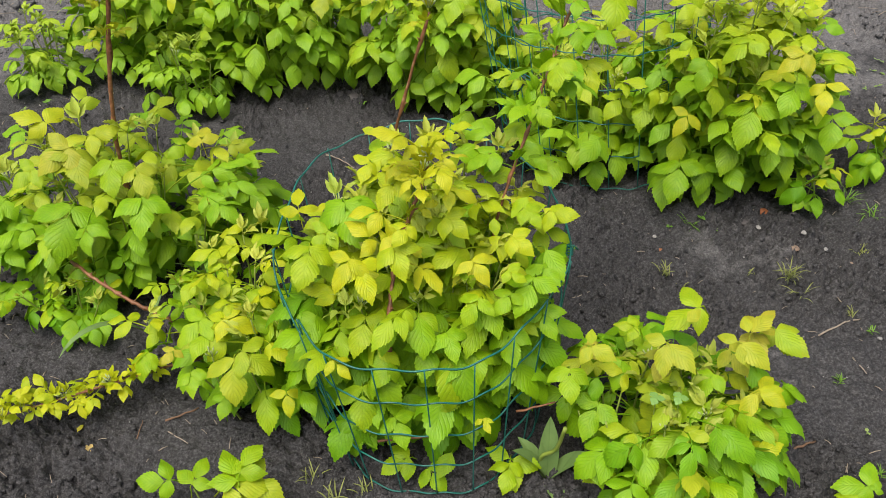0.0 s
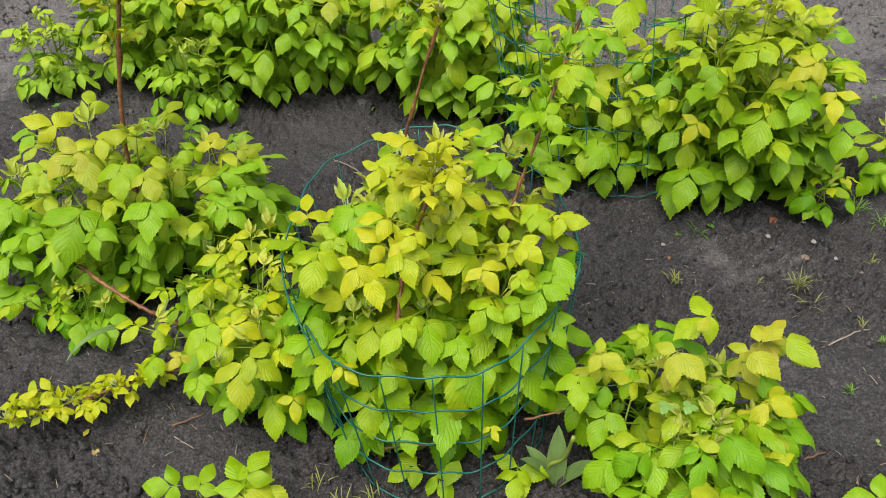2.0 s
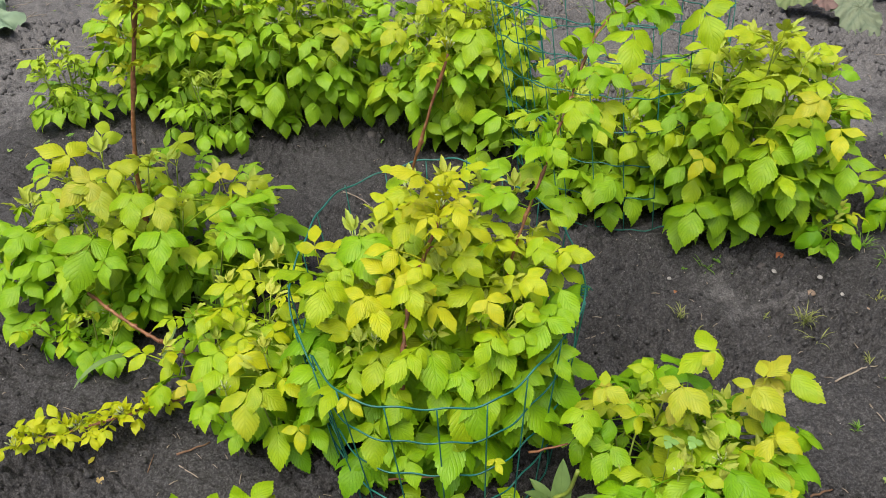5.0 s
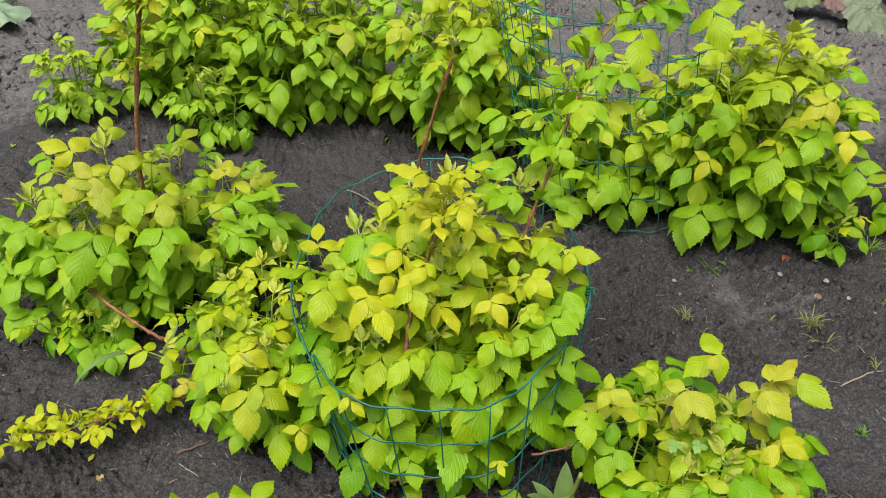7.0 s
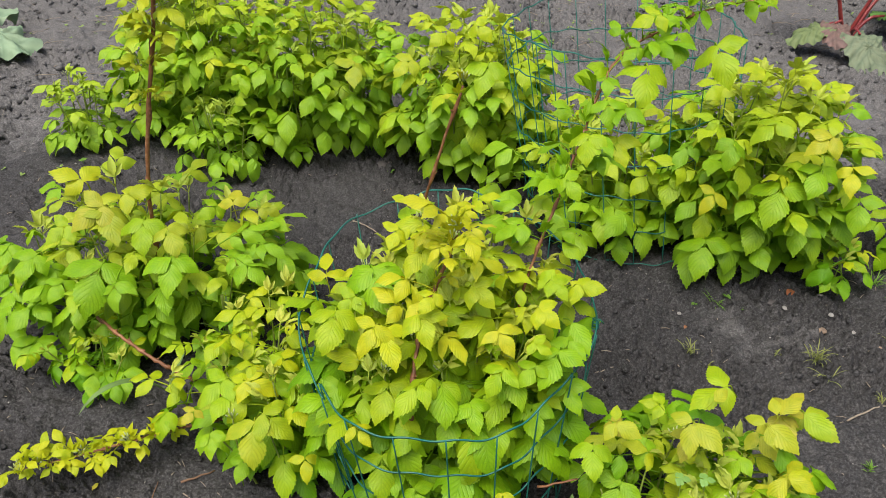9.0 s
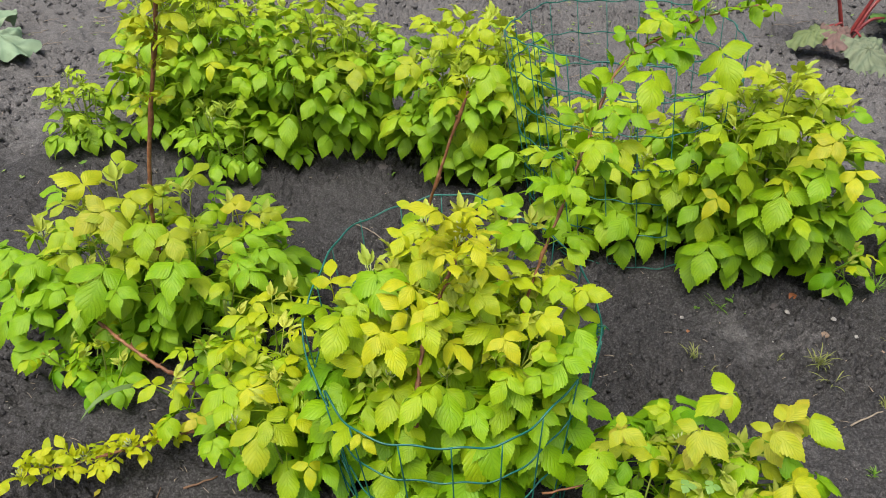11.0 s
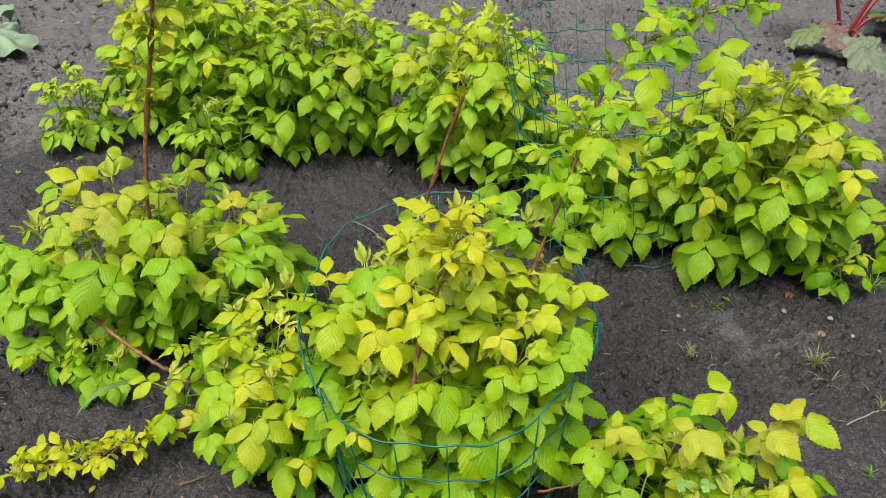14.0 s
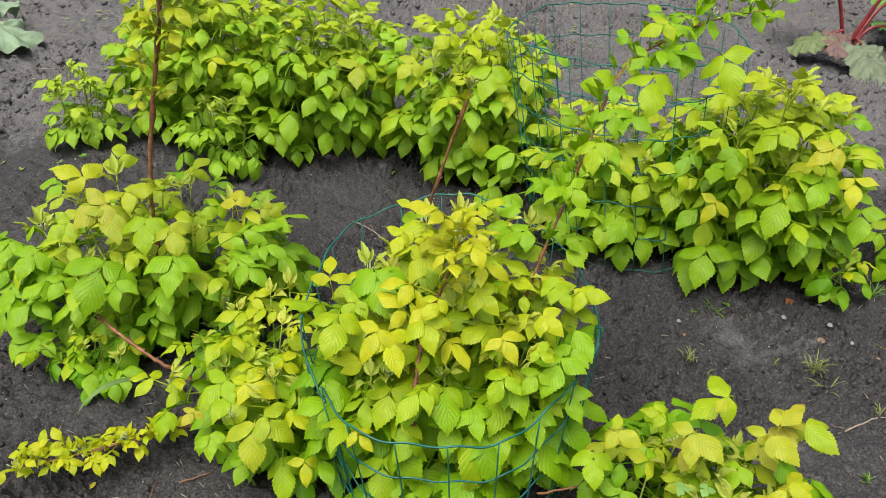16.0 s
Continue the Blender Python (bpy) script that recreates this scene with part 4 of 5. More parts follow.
# ---- wire cages ----
def cage(label, low, high, rx0, ry0, rx1, ry1, z_front, z_back, rows, columns, overlap, seed, tie=0.0, gauge=1.0):
    """A ring of welded wire mesh: low and high are the centres of its foot and rim."""
    rng = random.Random(seed)
    ob = thing("wire_cage", (low[0], low[1], 0.0), label, "wire cage", "wire cages")
    whole = 2 * math.pi + overlap
    a0 = -math.pi / 2 - 0.9
    wob = [rng.uniform(0, 6.28) for _ in range(4)]

    def at(turn, s):
        a = a0 + turn
        grow = 1 + 0.03 * turn / whole
        x = low[0] + (high[0] - low[0]) * s + (rx0 + (rx1 - rx0) * s) * grow * math.cos(a)
        y = low[1] + (high[1] - low[1]) * s + (ry0 + (ry1 - ry0) * s) * grow * math.sin(a)
        top = z_front + (z_back - z_front) * (0.5 + 0.5 * math.sin(a))
        bulge = 0.010 * math.sin(3 * a + wob[0]) * s + 0.006 * math.sin(7 * a + wob[1])
        return Vector((x - low[0] + bulge * math.cos(a), y - low[1] + bulge * math.sin(a), 0.004 + top * s + 0.008 * math.sin(4 * a + wob[2]) * s))

    steps = 170
    for r in range(rows + 1):
        s = r / rows
        pts = []
        for i in range(steps + 1):
            turn = whole * i / steps
            p = at(turn, s)
            p.z += 0.0035 * math.sin(turn * columns / whole * 2 * math.pi)
            pts.append(p)
        v, f = tube(pts, (0.0023 if r < rows else 0.0026) * gauge, 5)
        part("horizontal_wire", mesh_of("horizontal_wire", v, f, WIRE), ob)
    for c in range(columns + 1):
        turn = whole * c / columns
        pts = [at(turn, i / 12 * (1.0 if c % 3 else 1.01)) * 1.0 for i in range(13)]
        v, f = tube([p + Vector((0.003 * math.cos(a0 + turn), 0.003 * math.sin(a0 + turn), 0)) for p in pts], 0.0018 * gauge, 5)
        part("vertical_wire", mesh_of("vertical_wire", v, f, WIRE), ob)
    if tie:
        p = at((tie - a0) % (2 * math.pi), 0.97)
        coil = [p + Vector((0.007 * math.cos(k * 0.9), 0.007 * math.sin(k * 0.9), -0.012 + 0.0011 * k)) for k in range(26)]
        coil += [coil[-1] + Vector((0.012, -0.004, 0.006)), coil[-1] + Vector((0.022, -0.004, -0.006))]
        v, f = tube(coil, 0.0017, 5)
        part("wire_tie", mesh_of("wire_tie", v, f, WIRE), ob, None, "twisted green wire tie on the rim")
    return ob


cage("short green plastic-coated wire mesh cage around a bush", (-0.03, 1.27), (-0.05, 1.37), 0.235, 0.255, 0.305, 0.335, 0.36, 0.5, 4, 20, 0.1, 3, -0.12, 0.88)
cage("tall green plastic-coated wire mesh cage around a bush", (0.51, 2.4), (0.47, 2.6), 0.30, 0.27, 0.37, 0.29, 0.6, 0.6, 6, 22, 0.2, 5, 0.0, 0.9)


# ---- small things ----
def bark(name, colour):
    return bark_material(name, [(0.3, tuple(c * 0.6 for c in colour)), (0.7, colour)], 90.0, 0.7)


def clods():
    """Loose crumbs and clods all over the soil, too many to count."""
    rng = random.Random(21)
    ico = bmesh.new()
    bmesh.ops.create_icosphere(ico, subdivisions=1, radius=1.0)
    base = [v.co.copy() for v in ico.verts]
    tri = [tuple(v.index for v in f.verts) for f in ico.faces]
    ico.free()
    verts, faces = [], []
    for i in range(30000):
        far = i >= 24000
        y = rng.uniform(3.0, 5.4) if far else 0.9 + 4.6 * rng.random() ** 1.2
        x = rng.uniform(-0.66, 0.6) * (y + 0.5)
        p = Vector((x, y, 0))
        if noise.noise(p * 2.6 + Vector((9, 4, 2))) * 2.2 + 0.6 < rng.random() * 0.9:
            continue
        r = (0.0045 + 0.019 * rng.random() ** 3) if far else (0.002 + 0.0085 * rng.random() ** 3.2) * (1.0 if y < 2.9 else 1.5)
        sx, sy, sz = rng.uniform(0.8, 1.3), rng.uniform(0.8, 1.3), rng.uniform(0.55, 0.9)
        o = len(verts)
        z = soil_height(x, y)
        for v in base:
            k = r * (1 + 1.0 * noise.noise(v * 1.9 + p * 90))
            verts.append((x + v.x * k * sx, y + v.y * k * sy, z - r * 0.1 + v.z * k * sz))
        faces += [tuple(i + o for i in f) for f in tri]
    ob = new("soil_crumbs", mesh_of("soil_crumbs", verts, faces, SOIL))
    tagged(ob, "loose dark crumbs and clods of soil on the ground", "soil", "", "stuff")


clods()


def pebble(x, y, r, colour, label, seed):
    rng = random.Random(seed)
    bm = bmesh.new()
    bmesh.ops.create_icosphere(bm, subdivisions=3, radius=r)
    for v in bm.verts:
        k = 1 + 0.35 * noise.noise(v.co / r * 0.9 + Vector((seed, 2, 5))) + 0.1 * noise.noise(v.co / r * 3)
        v.co = Vector((v.co.x * k * 1.2, v.co.y * k, v.co.z * k * 0.62))
    me = bpy.data.meshes.new("pebble")
    bm.to_mesh(me)
    bm.free()
    me.polygons.foreach_set("use_smooth", [True] * len(me.polygons))
    me.materials.append(colour)
    ob = new("pebble", me)
    ob.location = (x, y, soil_height(x, y) + r * 0.25)
    ob.rotation_euler = (rng.uniform(-0.3, 0.3), rng.uniform(-0.3, 0.3), rng.uniform(0, 6))
    tagged(ob, label, "pebble", "pebbles")


TAN, PALE, GREY = bark("tan_stone", (0.26, 0.185, 0.13)), bark("pale_stone", (0.36, 0.345, 0.32)), bark("grey_stone", (0.10, 0.09, 0.088))
for i, (x, y, r, c, label) in enumerate((
        (1.008, 1.863, 0.013, TAN, "tan stone chip on dark soil"), (1.148, 1.793, 0.010, TAN, "pale tan pebble on dark soil"),
        (1.043, 1.902, 0.007, PALE, "small whitish pebble on dark soil"), (0.898, 1.986, 0.012, GREY, "grey pebble beside the bush"),
        (0.93, 1.952, 0.007, PALE, "small pale pebble on dark soil"), (1.089, 1.839, 0.005, PALE, "tiny white pebble on dark soil"),
        (1.113, 1.806, 0.006, GREY, "tiny grey pebble on dark soil"), (0.614, 1.916, 0.006, PALE, "tiny white pebble on dark soil"),
        (1.098, 1.472, 0.006, PALE, "tiny white pebble on dark soil"), (0.693, 1.611, 0.011, GREY, "dark grey pebble on soil"),
        (1.038, 1.987, 0.006, GREY, "tiny grey pebble on dark soil"), (-0.364, 2.769, 0.022, GREY, "large dark clod-like stone"))):
    pebble(x, y, r, c, label, i)


def twig(points, r, material, label):
    pts = [Vector((x, y, z if z > 0.02 else soil_height(x, y) + r)) for x, y, z in points]
    rng = random.Random(round(points[0][0] * 1000))
    line = [p + Vector((rng.uniform(-1, 1), rng.uniform(-1, 1), rng.uniform(0, 1))) * r * 0.8 for p in bend(pts, 5)]
    v, f = tube(line, [r * (1 - 0.45 * i / len(line)) for i in range(len(line))], 6)
    ob = new("twig", mesh_of("twig", v, f, material))
    tagged(ob, label, "twig", "twigs")


DRY, BROWN = bark("dry_straw", (0.34, 0.28, 0.21)), bark("brown_twig", (0.2, 0.11, 0.06))
twig(((0.957, 1.497, 0), (1.032, 1.533, 0.006), (1.083, 1.554, 0.01)), 0.0026, DRY, "pale dry twig on dark soil")
twig(((1.055, 1.641, 0), (1.061, 1.554, 0)), 0.0016, DRY, "thin dry straw on dark soil")
twig(((0.731, 1.103, 0), (0.782, 1.13, 0.01), (0.835, 1.156, 0)), 0.0035, BROWN, "brown twig on dark soil")
twig(((-0.445, 2.391, 0), (-0.37, 2.327, 0), (-0.298, 2.265, 0)), 0.0026, DRY, "straight pale stick on dark soil")
twig(((0.335, 1.644, 0), (0.39, 1.659, 0)), 0.0017, DRY, "short dry straw on dark soil")
twig(((-0.666, 1.23, 0), (-0.594, 1.269, 0)), 0.003, BROWN, "short brown twig on dark soil")
twig(((-0.651, 1.202, 0), (-0.595, 1.162, 0)), 0.0016, DRY, "thin dry straw on dark soil")
twig(((-0.885, 1.015, 0), (-0.889, 1.093, 0)), 0.0013, DRY, "thin dry straw on dark soil")
twig(((1.01, 1.414, 0), (1.024, 1.358, 0)), 0.002, DRY, "thin dry twig on dark soil")
twig(((-0.717, 1.178, 0), (-0.721, 1.236, 0)), 0.0014, BROWN, "thin brown straw on dark soil")
twig(((-0.138, 1.065, 0.12), (-0.066, 1.068, 0.13), (0.004, 1.082, 0.12)), 0.003, CANE, "cut brown cane piece caught in the cage")
twig(((-0.111, 1.093, 0.2), (-0.082, 1.086, 0.12)), 0.0025, BROWN, "cut brown cane piece caught in the cage")
twig(((0.154, 1.118, 0.15), (0.237, 1.128, 0.17)), 0.003, CANE, "reddish brown cane piece beside the cage")


def blade(length, width, bow, tip_width=0.0, n=7, cup=0.25):
    """A grass-like or tulip-like blade standing along +z and bowing towards +y."""
    verts, uvs, faces = [], [], []
    y = z = 0.0
    for i in range(n + 1):
        s = i / n
        a = bow * s * s
        if i:
            y += math.sin(a) * length / n
            z += math.cos(a) * length / n
        w = width * 0.5 * (0.55 + 0.9 * s) * (1 - s ** 3.0) + tip_width
        for u in (-1, 0, 1):
            verts.append((u * w, y - abs(u) * cup * w, z))
            uvs.append((0.5 + 0.5 * u, s))
    for i in range(n):
        for k in range(2):
            b = i * 3 + k
            faces.append((b, b + 1, b + 4, b + 3))
    return verts, faces, uvs


GRASS = leaf_material("grass_blade", 0.5, 1.0, 0.25, 0.0)
TULIP = leaf_material("bluish_tulip_leaf", 0.55, 2.0, 0.12, 0.08)
RHUBARB = leaf_material("rhubarb_leaf", 0.65, 5.0, 0.08, 0.35)


def grass_tuft(x, y, count, h, colour, seed, label="small tuft of grass on dark soil"):
    rng = random.Random(seed)
    pieces = []
    for _ in range(count):
        m = pose(rng.uniform(-1, 1) * h * 0.25, rng.uniform(-1, 1) * h * 0.25, 0, 0, 0, rng.uniform(0, 360)) @ pose(0, 0, 0, -rng.uniform(10, 55), 0, 0)
        pieces.append(moved(blade(h * rng.uniform(0.5, 1.1), 0.0032, rng.uniform(0.4, 1.5), 0, 5), m))
    v, f, u = join(pieces)
    ob = new("grass_tuft", mesh_of("grass_tuft", v, f, GRASS, u))
    ob.location = (x, y, soil_height(x, y) - 0.003)
    ob.color = (*colour, 1)
    tagged(ob, label, "grass", "grass tufts")


STRAW_GREEN, FRESH = (0.25, 0.28, 0.08), (0.16, 0.32, 0.03)
for i, (x, y, n, h, c) in enumerate((
        (0.6, 1.715, 16, 0.045, STRAW_GREEN), (0.646, 1.672, 9, 0.03, STRAW_GREEN), (0.933, 1.688, 34, 0.06, STRAW_GREEN), (0.95, 1.63, 8, 0.05, STRAW_GREEN),
        (0.845, 1.729, 8, 0.03, STRAW_GREEN), (0.728, 1.983, 14, 0.05, FRESH), (1.185, 1.83, 16, 0.05, STRAW_GREEN), (1.233, 2.076, 22, 0.06, FRESH),
        (1.283, 2.003, 14, 0.06, FRESH), (0.951, 1.337, 13, 0.026, FRESH), (1.092, 1.502, 10, 0.025, FRESH), (0.952, 1.081, 14, 0.035, FRESH), (1.06, 1.56, 10, 0.03, STRAW_GREEN), (-0.24, 1.0, 12, 0.05, STRAW_GREEN), (-0.17, 1.03, 10, 0.06, STRAW_GREEN), (0.45, 0.97, 40, 0.06, FRESH), (0.52, 0.96, 30, 0.05, FRESH), (-0.3, 1.06, 8, 0.05, STRAW_GREEN))):
    grass_tuft(x, y, n, h, c, 300 + i)


def seedling(x, y, size, colour, seed, leaves=4):
    rng = random.Random(seed)
    pieces = []
    for i in range(leaves):
        m = pose(0, 0, size * 0.4, 0, 0, 360 * i / leaves + rng.uniform(-25, 25)) @ pose(0, 0, 0, rng.uniform(5, 35), 0, 0)
        pieces.append(moved(leaflet(rng, size, 0.7, 0.5, 0.1, 0.2, 6, 0.0), m))
    v, f = tube([(0, 0, -0.004), (0, 0, size * 0.4)], size * 0.06, 5)
    pieces.append((v, f, None))
    v, f, u = join(pieces)
    ob = new("weed_seedling", mesh_of("weed_seedling", v, f, GRASS, u))
    ob.location = (x, y, soil_height(x, y))
    ob.color = (*colour, 1)
    tagged(ob, "tiny green weed seedling on dark soil", "weed", "weed seedlings")


for i, (x, y, size, n) in enumerate(((0.957, 1.18, 0.013, 2), (0.802, 1.941, 0.012, 4), (0.663, 1.956, 0.012, 3), (-0.784, 2.891, 0.018, 5), (-0.841, 2.847, 0.018, 4),
                                     (-0.91, 2.718, 0.035, 5), (-0.328, 2.725, 0.02, 4), (0.768, 2.011, 0.025, 5), (-1.5, 2.7, 0.02, 4), (-1.78, 3.2, 0.03, 5))):
    seedling(x, y, size, (0.30, 0.40, 0.12) if i < 1 else (0.15, 0.30, 0.04), 400 + i, n)


def tulip(x, y, rows, label, seed, stalk=None):
    """Broad blue-green leaves: heading, lean, length, width."""
    rng = random.Random(seed)
    ob = thing("tulip_plant", (x, y, soil_height(x, y) - 0.01), label, "tulip")
    for heading, lean, length, width, bow in rows:
        v, f, u = blade(length, width, bow, 0, 12, 0.5)
        leaf = part("leaf", mesh_of("tulip_leaf", v, f, TULIP, u), ob, pose(rng.uniform(-0.01, 0.01), 0, 0, 0, 0, heading - 90) @ pose(0, 0, 0, -lean, 0, 0))
        leaf.color = (0.17, 0.27, 0.08, 1)
    if stalk:
        v, f = tube(bend(stalk, 6), 0.0045, 8)
        part("stalk", mesh_of("tulip_stalk", v, f, STEM), ob, None, "bent pale green stalk with a cut tip")


tulip(0.22, 1.08, ((190, 22, 0.15, 0.045, 0.5), (85, 12, 0.16, 0.05, 0.5), (350, 30, 0.15, 0.05, 0.5), (280, 60, 0.1, 0.045, 0.5), (140, 35, 0.12, 0.04, 0.5)), "blue-green tulip leaves with a bent headless stalk", 5,
      [(-0.01, 0.015, 0.0), (-0.01, 0.01, 0.07), (0.018, 0.0, 0.11), (0.03, -0.015, 0.2)])
tulip(-0.66, 1.66, ((100, 12, 0.2, 0.022, 0.5), (250, 10, 0.24, 0.022, 0.7), (20, 20, 0.19, 0.02, 0.6)), "narrow upright tulip leaves under a raspberry bush", 6, [(0.02, 0, 0), (0.022, -0.03, 0.16), (0.03, -0.05, 0.27)])
tulip(-0.78, 1.52, ((232, 30, 0.3, 0.024, 1.7), (60, 30, 0.12, 0.02, 0.5)), "pale flat iris-like blade beside an old cane", 7)


def rhubarb(place, rows, label, seed, lobes=0.085, ruffle=0.14):
    """Big crinkled blades on thick stalks: stalk end x, y, z, heading, lift, size, colour."""
    rng = random.Random(seed)
    ob = thing("rhubarb_plant", (*place, 0.0), label, "rhubarb", "rhubarb plants")
    for x, y, z, heading, lift, size, tint in rows:
        end = Vector((x - place[0], y - place[1], z))
        v, f = tube(bend([(rng.uniform(-0.04, 0.04), rng.uniform(-0.04, 0.04), -0.02), end * 0.55 + Vector((0, 0, 0.3 * z)), end], 6), [0.0115 - 0.0005 * i for i in range(13)], 8)
        part("stalk", mesh_of("rhubarb_stalk", v, f, RED), ob, None, "thick red rhubarb stalk")
        verts, faces, uvs = [], [], []
        n, rings = 84, 10
        wave = rng.uniform(0, 6)
        for r in range(rings + 1):
            for k in range(n):
                a = 2 * math.pi * k / n
                q = r / rings
                rad = size * q * (0.55 + 0.2 * math.cos(a) ** 2 + lobes * math.sin(7 * a + wave) * q - 0.3 * max(0.0, -math.cos(a)) ** 6)
                verts.append((rad * math.sin(a), size * 0.45 + rad * math.cos(a) * 1.15, size * (ruffle * q * math.sin(7 * a + wave) * q - 0.16 * q * q + 0.045 * q * math.sin(17 * a + 11 * q) + 0.03 * math.sin(6 * a) * math.sin(14 * q))))
                uvs.append((0.5 + 0.5 * q * math.sin(a), 0.5 + 0.5 * q * math.cos(a)))
        for r in range(rings):
            for k in range(n):
                j = (k + 1) % n
                faces.append((r * n + k, r * n + j, (r + 1) * n + j, (r + 1) * n + k))
        leaf = part("leaf_blade", mesh_of("rhubarb_blade", verts, faces, RHUBARB, uvs), ob)
        leaf.matrix_basis = Matrix.Translation(end + Vector((0, 0, 0.008))) @ pose(0, 0, 0, lift, 0, heading - 90)
        leaf.color = (*tint, 1)


RED = bark_material("red_stalk", [(0.35, (0.2, 0.022, 0.026)), (0.65, (0.33, 0.06, 0.05))], 20.0, 0.35, 0.1)
PALE_BLADE, GREY_BLADE, DULL_BLADE, PURPLE_BLADE, FRESH_BLADE = (0.25, 0.35, 0.23), (0.17, 0.21, 0.135), (0.15, 0.2, 0.085), (0.17, 0.11, 0.1), (0.15, 0.3, 0.07)
rhubarb((-2.45, 3.55), ((-2.42, 3.74, 0.16, -5, -20, 0.23, PALE_BLADE), (-2.43, 3.5, 0.12, -25, -25, 0.2, PALE_BLADE), (-2.5, 3.8, 0.22, 80, -20, 0.25, PALE_BLADE)), "large blue-green rhubarb plant on bare soil", 1)
rhubarb((1.82, 4.12), ((1.66, 3.97, 0.13, 190, -22, 0.15, DULL_BLADE), (1.7, 3.97, 0.14, 260, -20, 0.13, PURPLE_BLADE), (1.79, 3.88, 0.12, 285, -28, 0.2, GREY_BLADE), (1.60, 4.02, 0.34, 100, 20, 0.2, DULL_BLADE), (2.0, 4.05, 0.34, 20, 10, 0.24, DULL_BLADE), (2.1, 4.3, 0.2, 60, -10, 0.24, FRESH_BLADE), (2.0, 4.14, 0.12, 40, -12, 0.16, FRESH_BLADE)), "rhubarb plant with red stalks and purplish leaves", 2, 0.03, 0.06)


def clover(x, y, z):
    rng = random.Random(9)
    ob = thing("clover_sprig", (x, y, 0.0), "small blue-green three-leaved sprig among raspberry leaves", "weed")
    v, f = tube(bend([(0, 0.01, 0), (0.004, 0.004, z * 0.6), (0, 0, z)], 5), 0.0012, 5)
    part("stem", mesh_of("clover_stem", v, f, STEM), ob)
    for k in range(3):
        v, f, u = leaflet(rng, 0.019, 0.95, 0.3, 0.1, 0.1, 8, 0.0)
        leaf = part("leaf", mesh_of("clover_leaf", v, f, TULIP, u), ob, pose(0, 0, z, 0, 0, 120 * k + 20) @ pose(0, 0, 0, -6, 0, 0))
        leaf.color = (0.2, 0.36, 0.085, 1)


clover(0.41, 1.03, 0.3)
clover(0.455, 1.03, 0.3)


def scrap(x, y, size, colour, label, seed, name="fallen_leaf"):
    rng = random.Random(seed)
    v, f, u = leaflet(rng, size, 0.6, 0.9, 0.35, 0.0, 8, 0.02)
    ob = new(name, mesh_of(name, v, f, GRASS, u))
    ob.location = (x, y, soil_height(x, y) + 0.006)
    ob.rotation_euler = (radians(rng.uniform(-5, 25)), radians(rng.uniform(-20, 20)), rng.uniform(0, 6.28))
    ob.color = (*colour, 1)
    tagged(ob, label, "fallen leaf", "fallen leaves")


scrap(0.973, 2.045, 0.04, (0.33, 0.12, 0.05), "curled orange-brown dead leaf beside a bush", 1)
scrap(0.966, 1.999, 0.035, (0.36, 0.15, 0.07), "curled orange-brown dead leaf on soil", 2)
scrap(-0.806, 1.128, 0.03, (0.55, 0.40, 0.15), "pale straw-coloured husk on dark soil", 3)
scrap(-0.855, 1.215, 0.022, (0.6, 0.55, 0.05), "yellow fallen leaflet on dark soil", 4)
scrap(0.61, 1.83, 0.016, (0.36, 0.16, 0.08), "small brown leaf scrap on soil", 5)


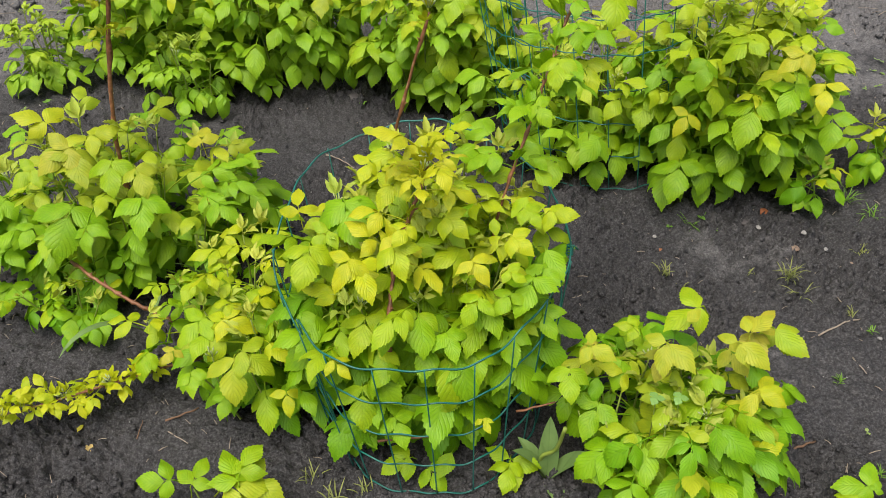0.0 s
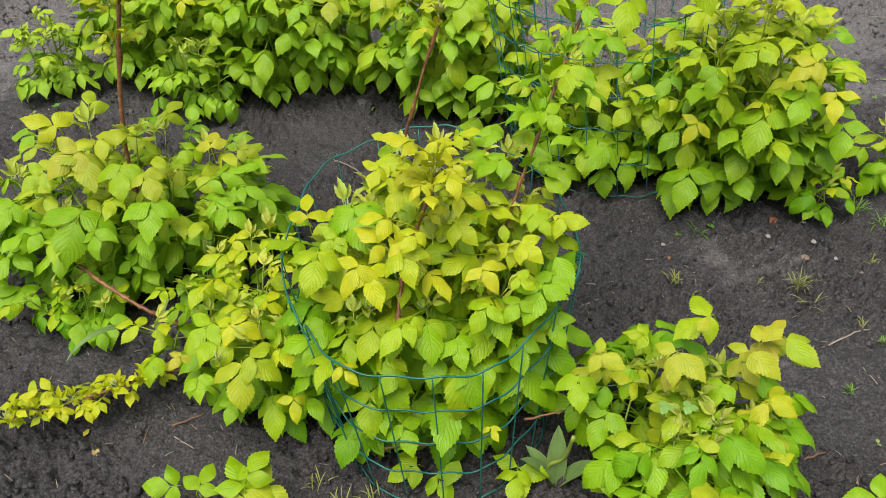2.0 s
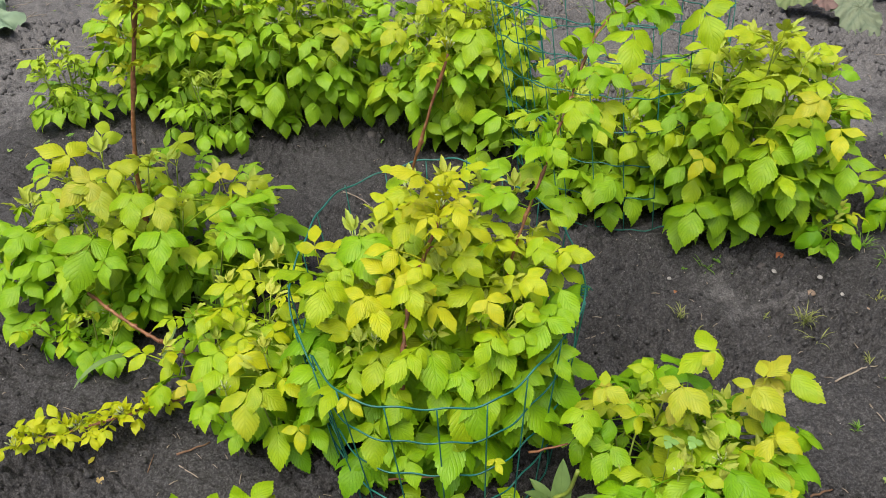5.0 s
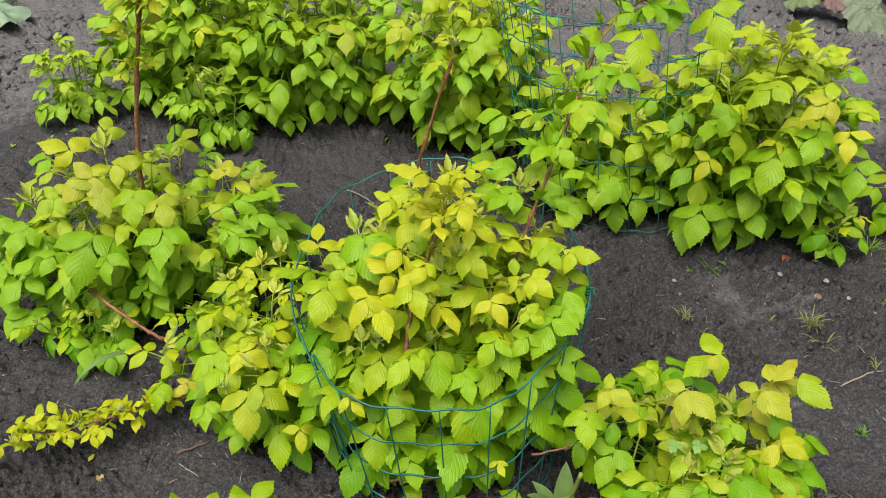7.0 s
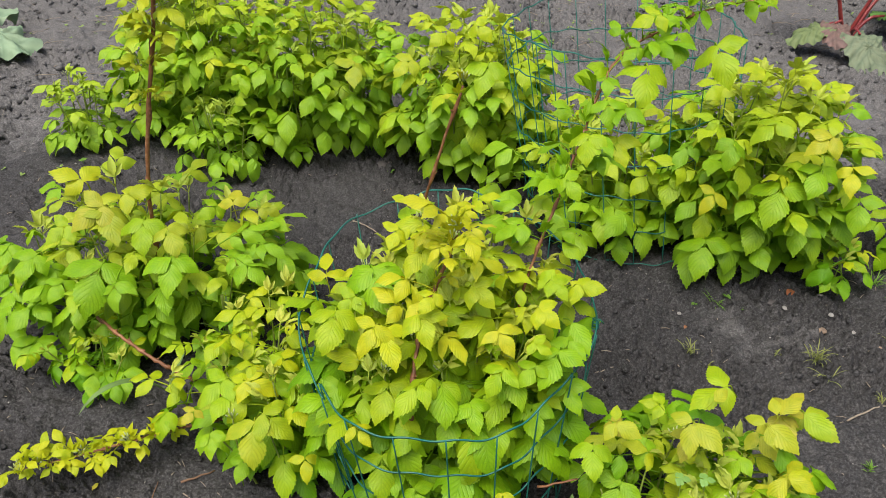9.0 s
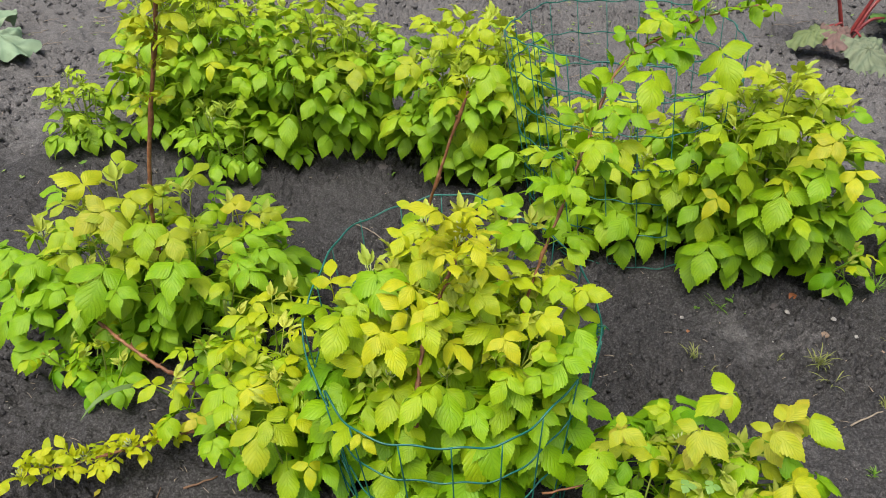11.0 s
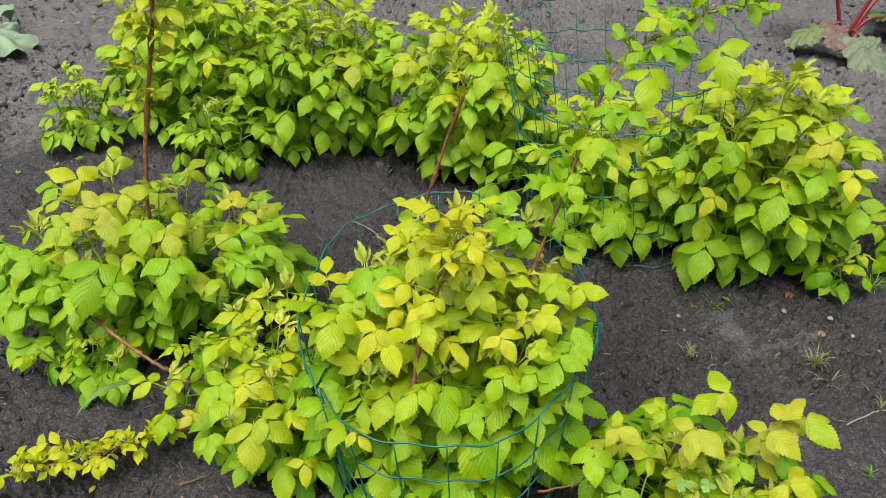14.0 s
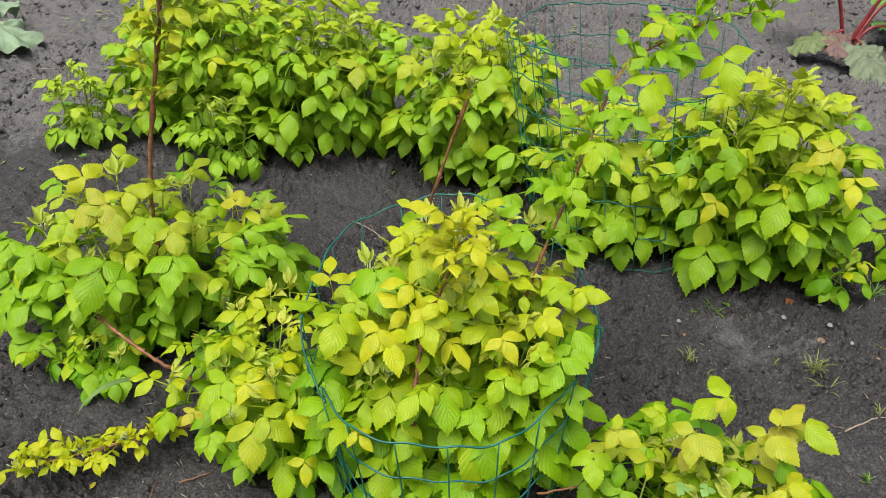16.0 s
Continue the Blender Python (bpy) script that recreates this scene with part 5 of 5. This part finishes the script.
def litter():
    """Straw bits, pale crumbs and tiny weeds scattered on the soil."""
    rng = random.Random(77)
    pieces = []
    for _ in range(1300):
        y = rng.uniform(0.95, 5.6)
        x = rng.uniform(-0.7, 0.65) * (y + 0.4)
        z = soil_height(x, y) + 0.002
        a, n = rng.uniform(0, 6.28), rng.uniform(0.006, 0.028) * (1.6 if y > 3 else 1.0)
        d = Vector((math.cos(a), math.sin(a), rng.uniform(0, 0.3))) * n
        p = Vector((x, y, z))
        v, f = tube([p, p + d * 0.5 + Vector((0, 0, 0.002)), p + d], rng.uniform(0.0006, 0.0014), 4)
        pieces.append((v, f, None))
    for _ in range(900):
        y = rng.uniform(3.2, 5.8)
        x = rng.uniform(-0.62, 0.55) * y
        if noise.noise(Vector((x * 1.2, y * 2.0, 8))) < -0.12:
            continue
        a, n = rng.gauss(0.1, 0.7), rng.uniform(0.03, 0.11)
        p = Vector((x, y, soil_height(x, y) + 0.004))
        d = Vector((math.cos(a), math.sin(a), rng.uniform(-0.02, 0.12))) * n
        v, f = tube([p, p + d * 0.5 + Vector((0, 0, rng.uniform(0.001, 0.008))), p + d], rng.uniform(0.0009, 0.002), 4)
        pieces.append((v, f, None))
    v, f, _ = join(pieces)
    tagged(new("straw_litter", mesh_of("straw_litter", v, f, DRY)), "scattered bits of dry straw on the soil", "litter", "", "stuff")
    pieces = []
    lump = [Vector((1, 0, -0.3)), Vector((-0.3, 0.9, -0.3)), Vector((-0.6, -0.8, -0.3)), Vector((0.5, 0.2, 0.5)), Vector((-0.4, 0.3, 0.6)), Vector((0.0, -0.5, 0.5))]
    for _ in range(700):
        y = rng.uniform(1.2, 6.0)
        x = rng.uniform(-0.7, 0.65) * (y + 0.4)
        r = rng.uniform(0.0012, 0.0032) * (0.6 + 0.35 * y)
        m = pose(x, y, soil_height(x, y) + r * 0.4, 0, 0, rng.uniform(0, 360))
        pieces.append(([m @ (v * r * rng.uniform(0.8, 1.2)) for v in lump], [(0, 2, 1), (0, 1, 3), (1, 4, 3), (1, 2, 4), (2, 5, 4), (2, 0, 5), (0, 3, 5), (3, 4, 5)], None))
    v, f, _ = join(pieces)
    tagged(new("stone_chips", mesh_of("stone_chips", v, f, PALE, None, False)), "tiny pale stone chips scattered on the soil", "stones", "", "stuff")
    pieces = []
    for _ in range(1500):
        y = rng.uniform(2.6, 6.0)
        x = rng.uniform(-0.75, 0.72) * y
        if noise.noise(Vector((x * 1.5, y * 1.5, 3))) < 0.05 and math.hypot(x - 1.28, y - 4.05) > 0.28:
            continue
        for k in range(3):
            m = pose(x, y, soil_height(x, y) + 0.006, 0, 0, rng.uniform(0, 360)) @ pose(0, 0, 0, rng.uniform(0, 40), 0, 0)
            pieces.append(moved(leaflet(rng, rng.uniform(0.008, 0.022), 0.6, 0.4, 0.1, 0.2, 4, 0.0), m))
    v, f, u = join(pieces)
    ob = tagged(new("small_weeds", mesh_of("small_weeds", v, f, GRASS, u)), "scattered tiny green weeds on the soil", "weeds", "", "stuff")
    ob.color = (0.22, 0.33, 0.08, 1)


litter()
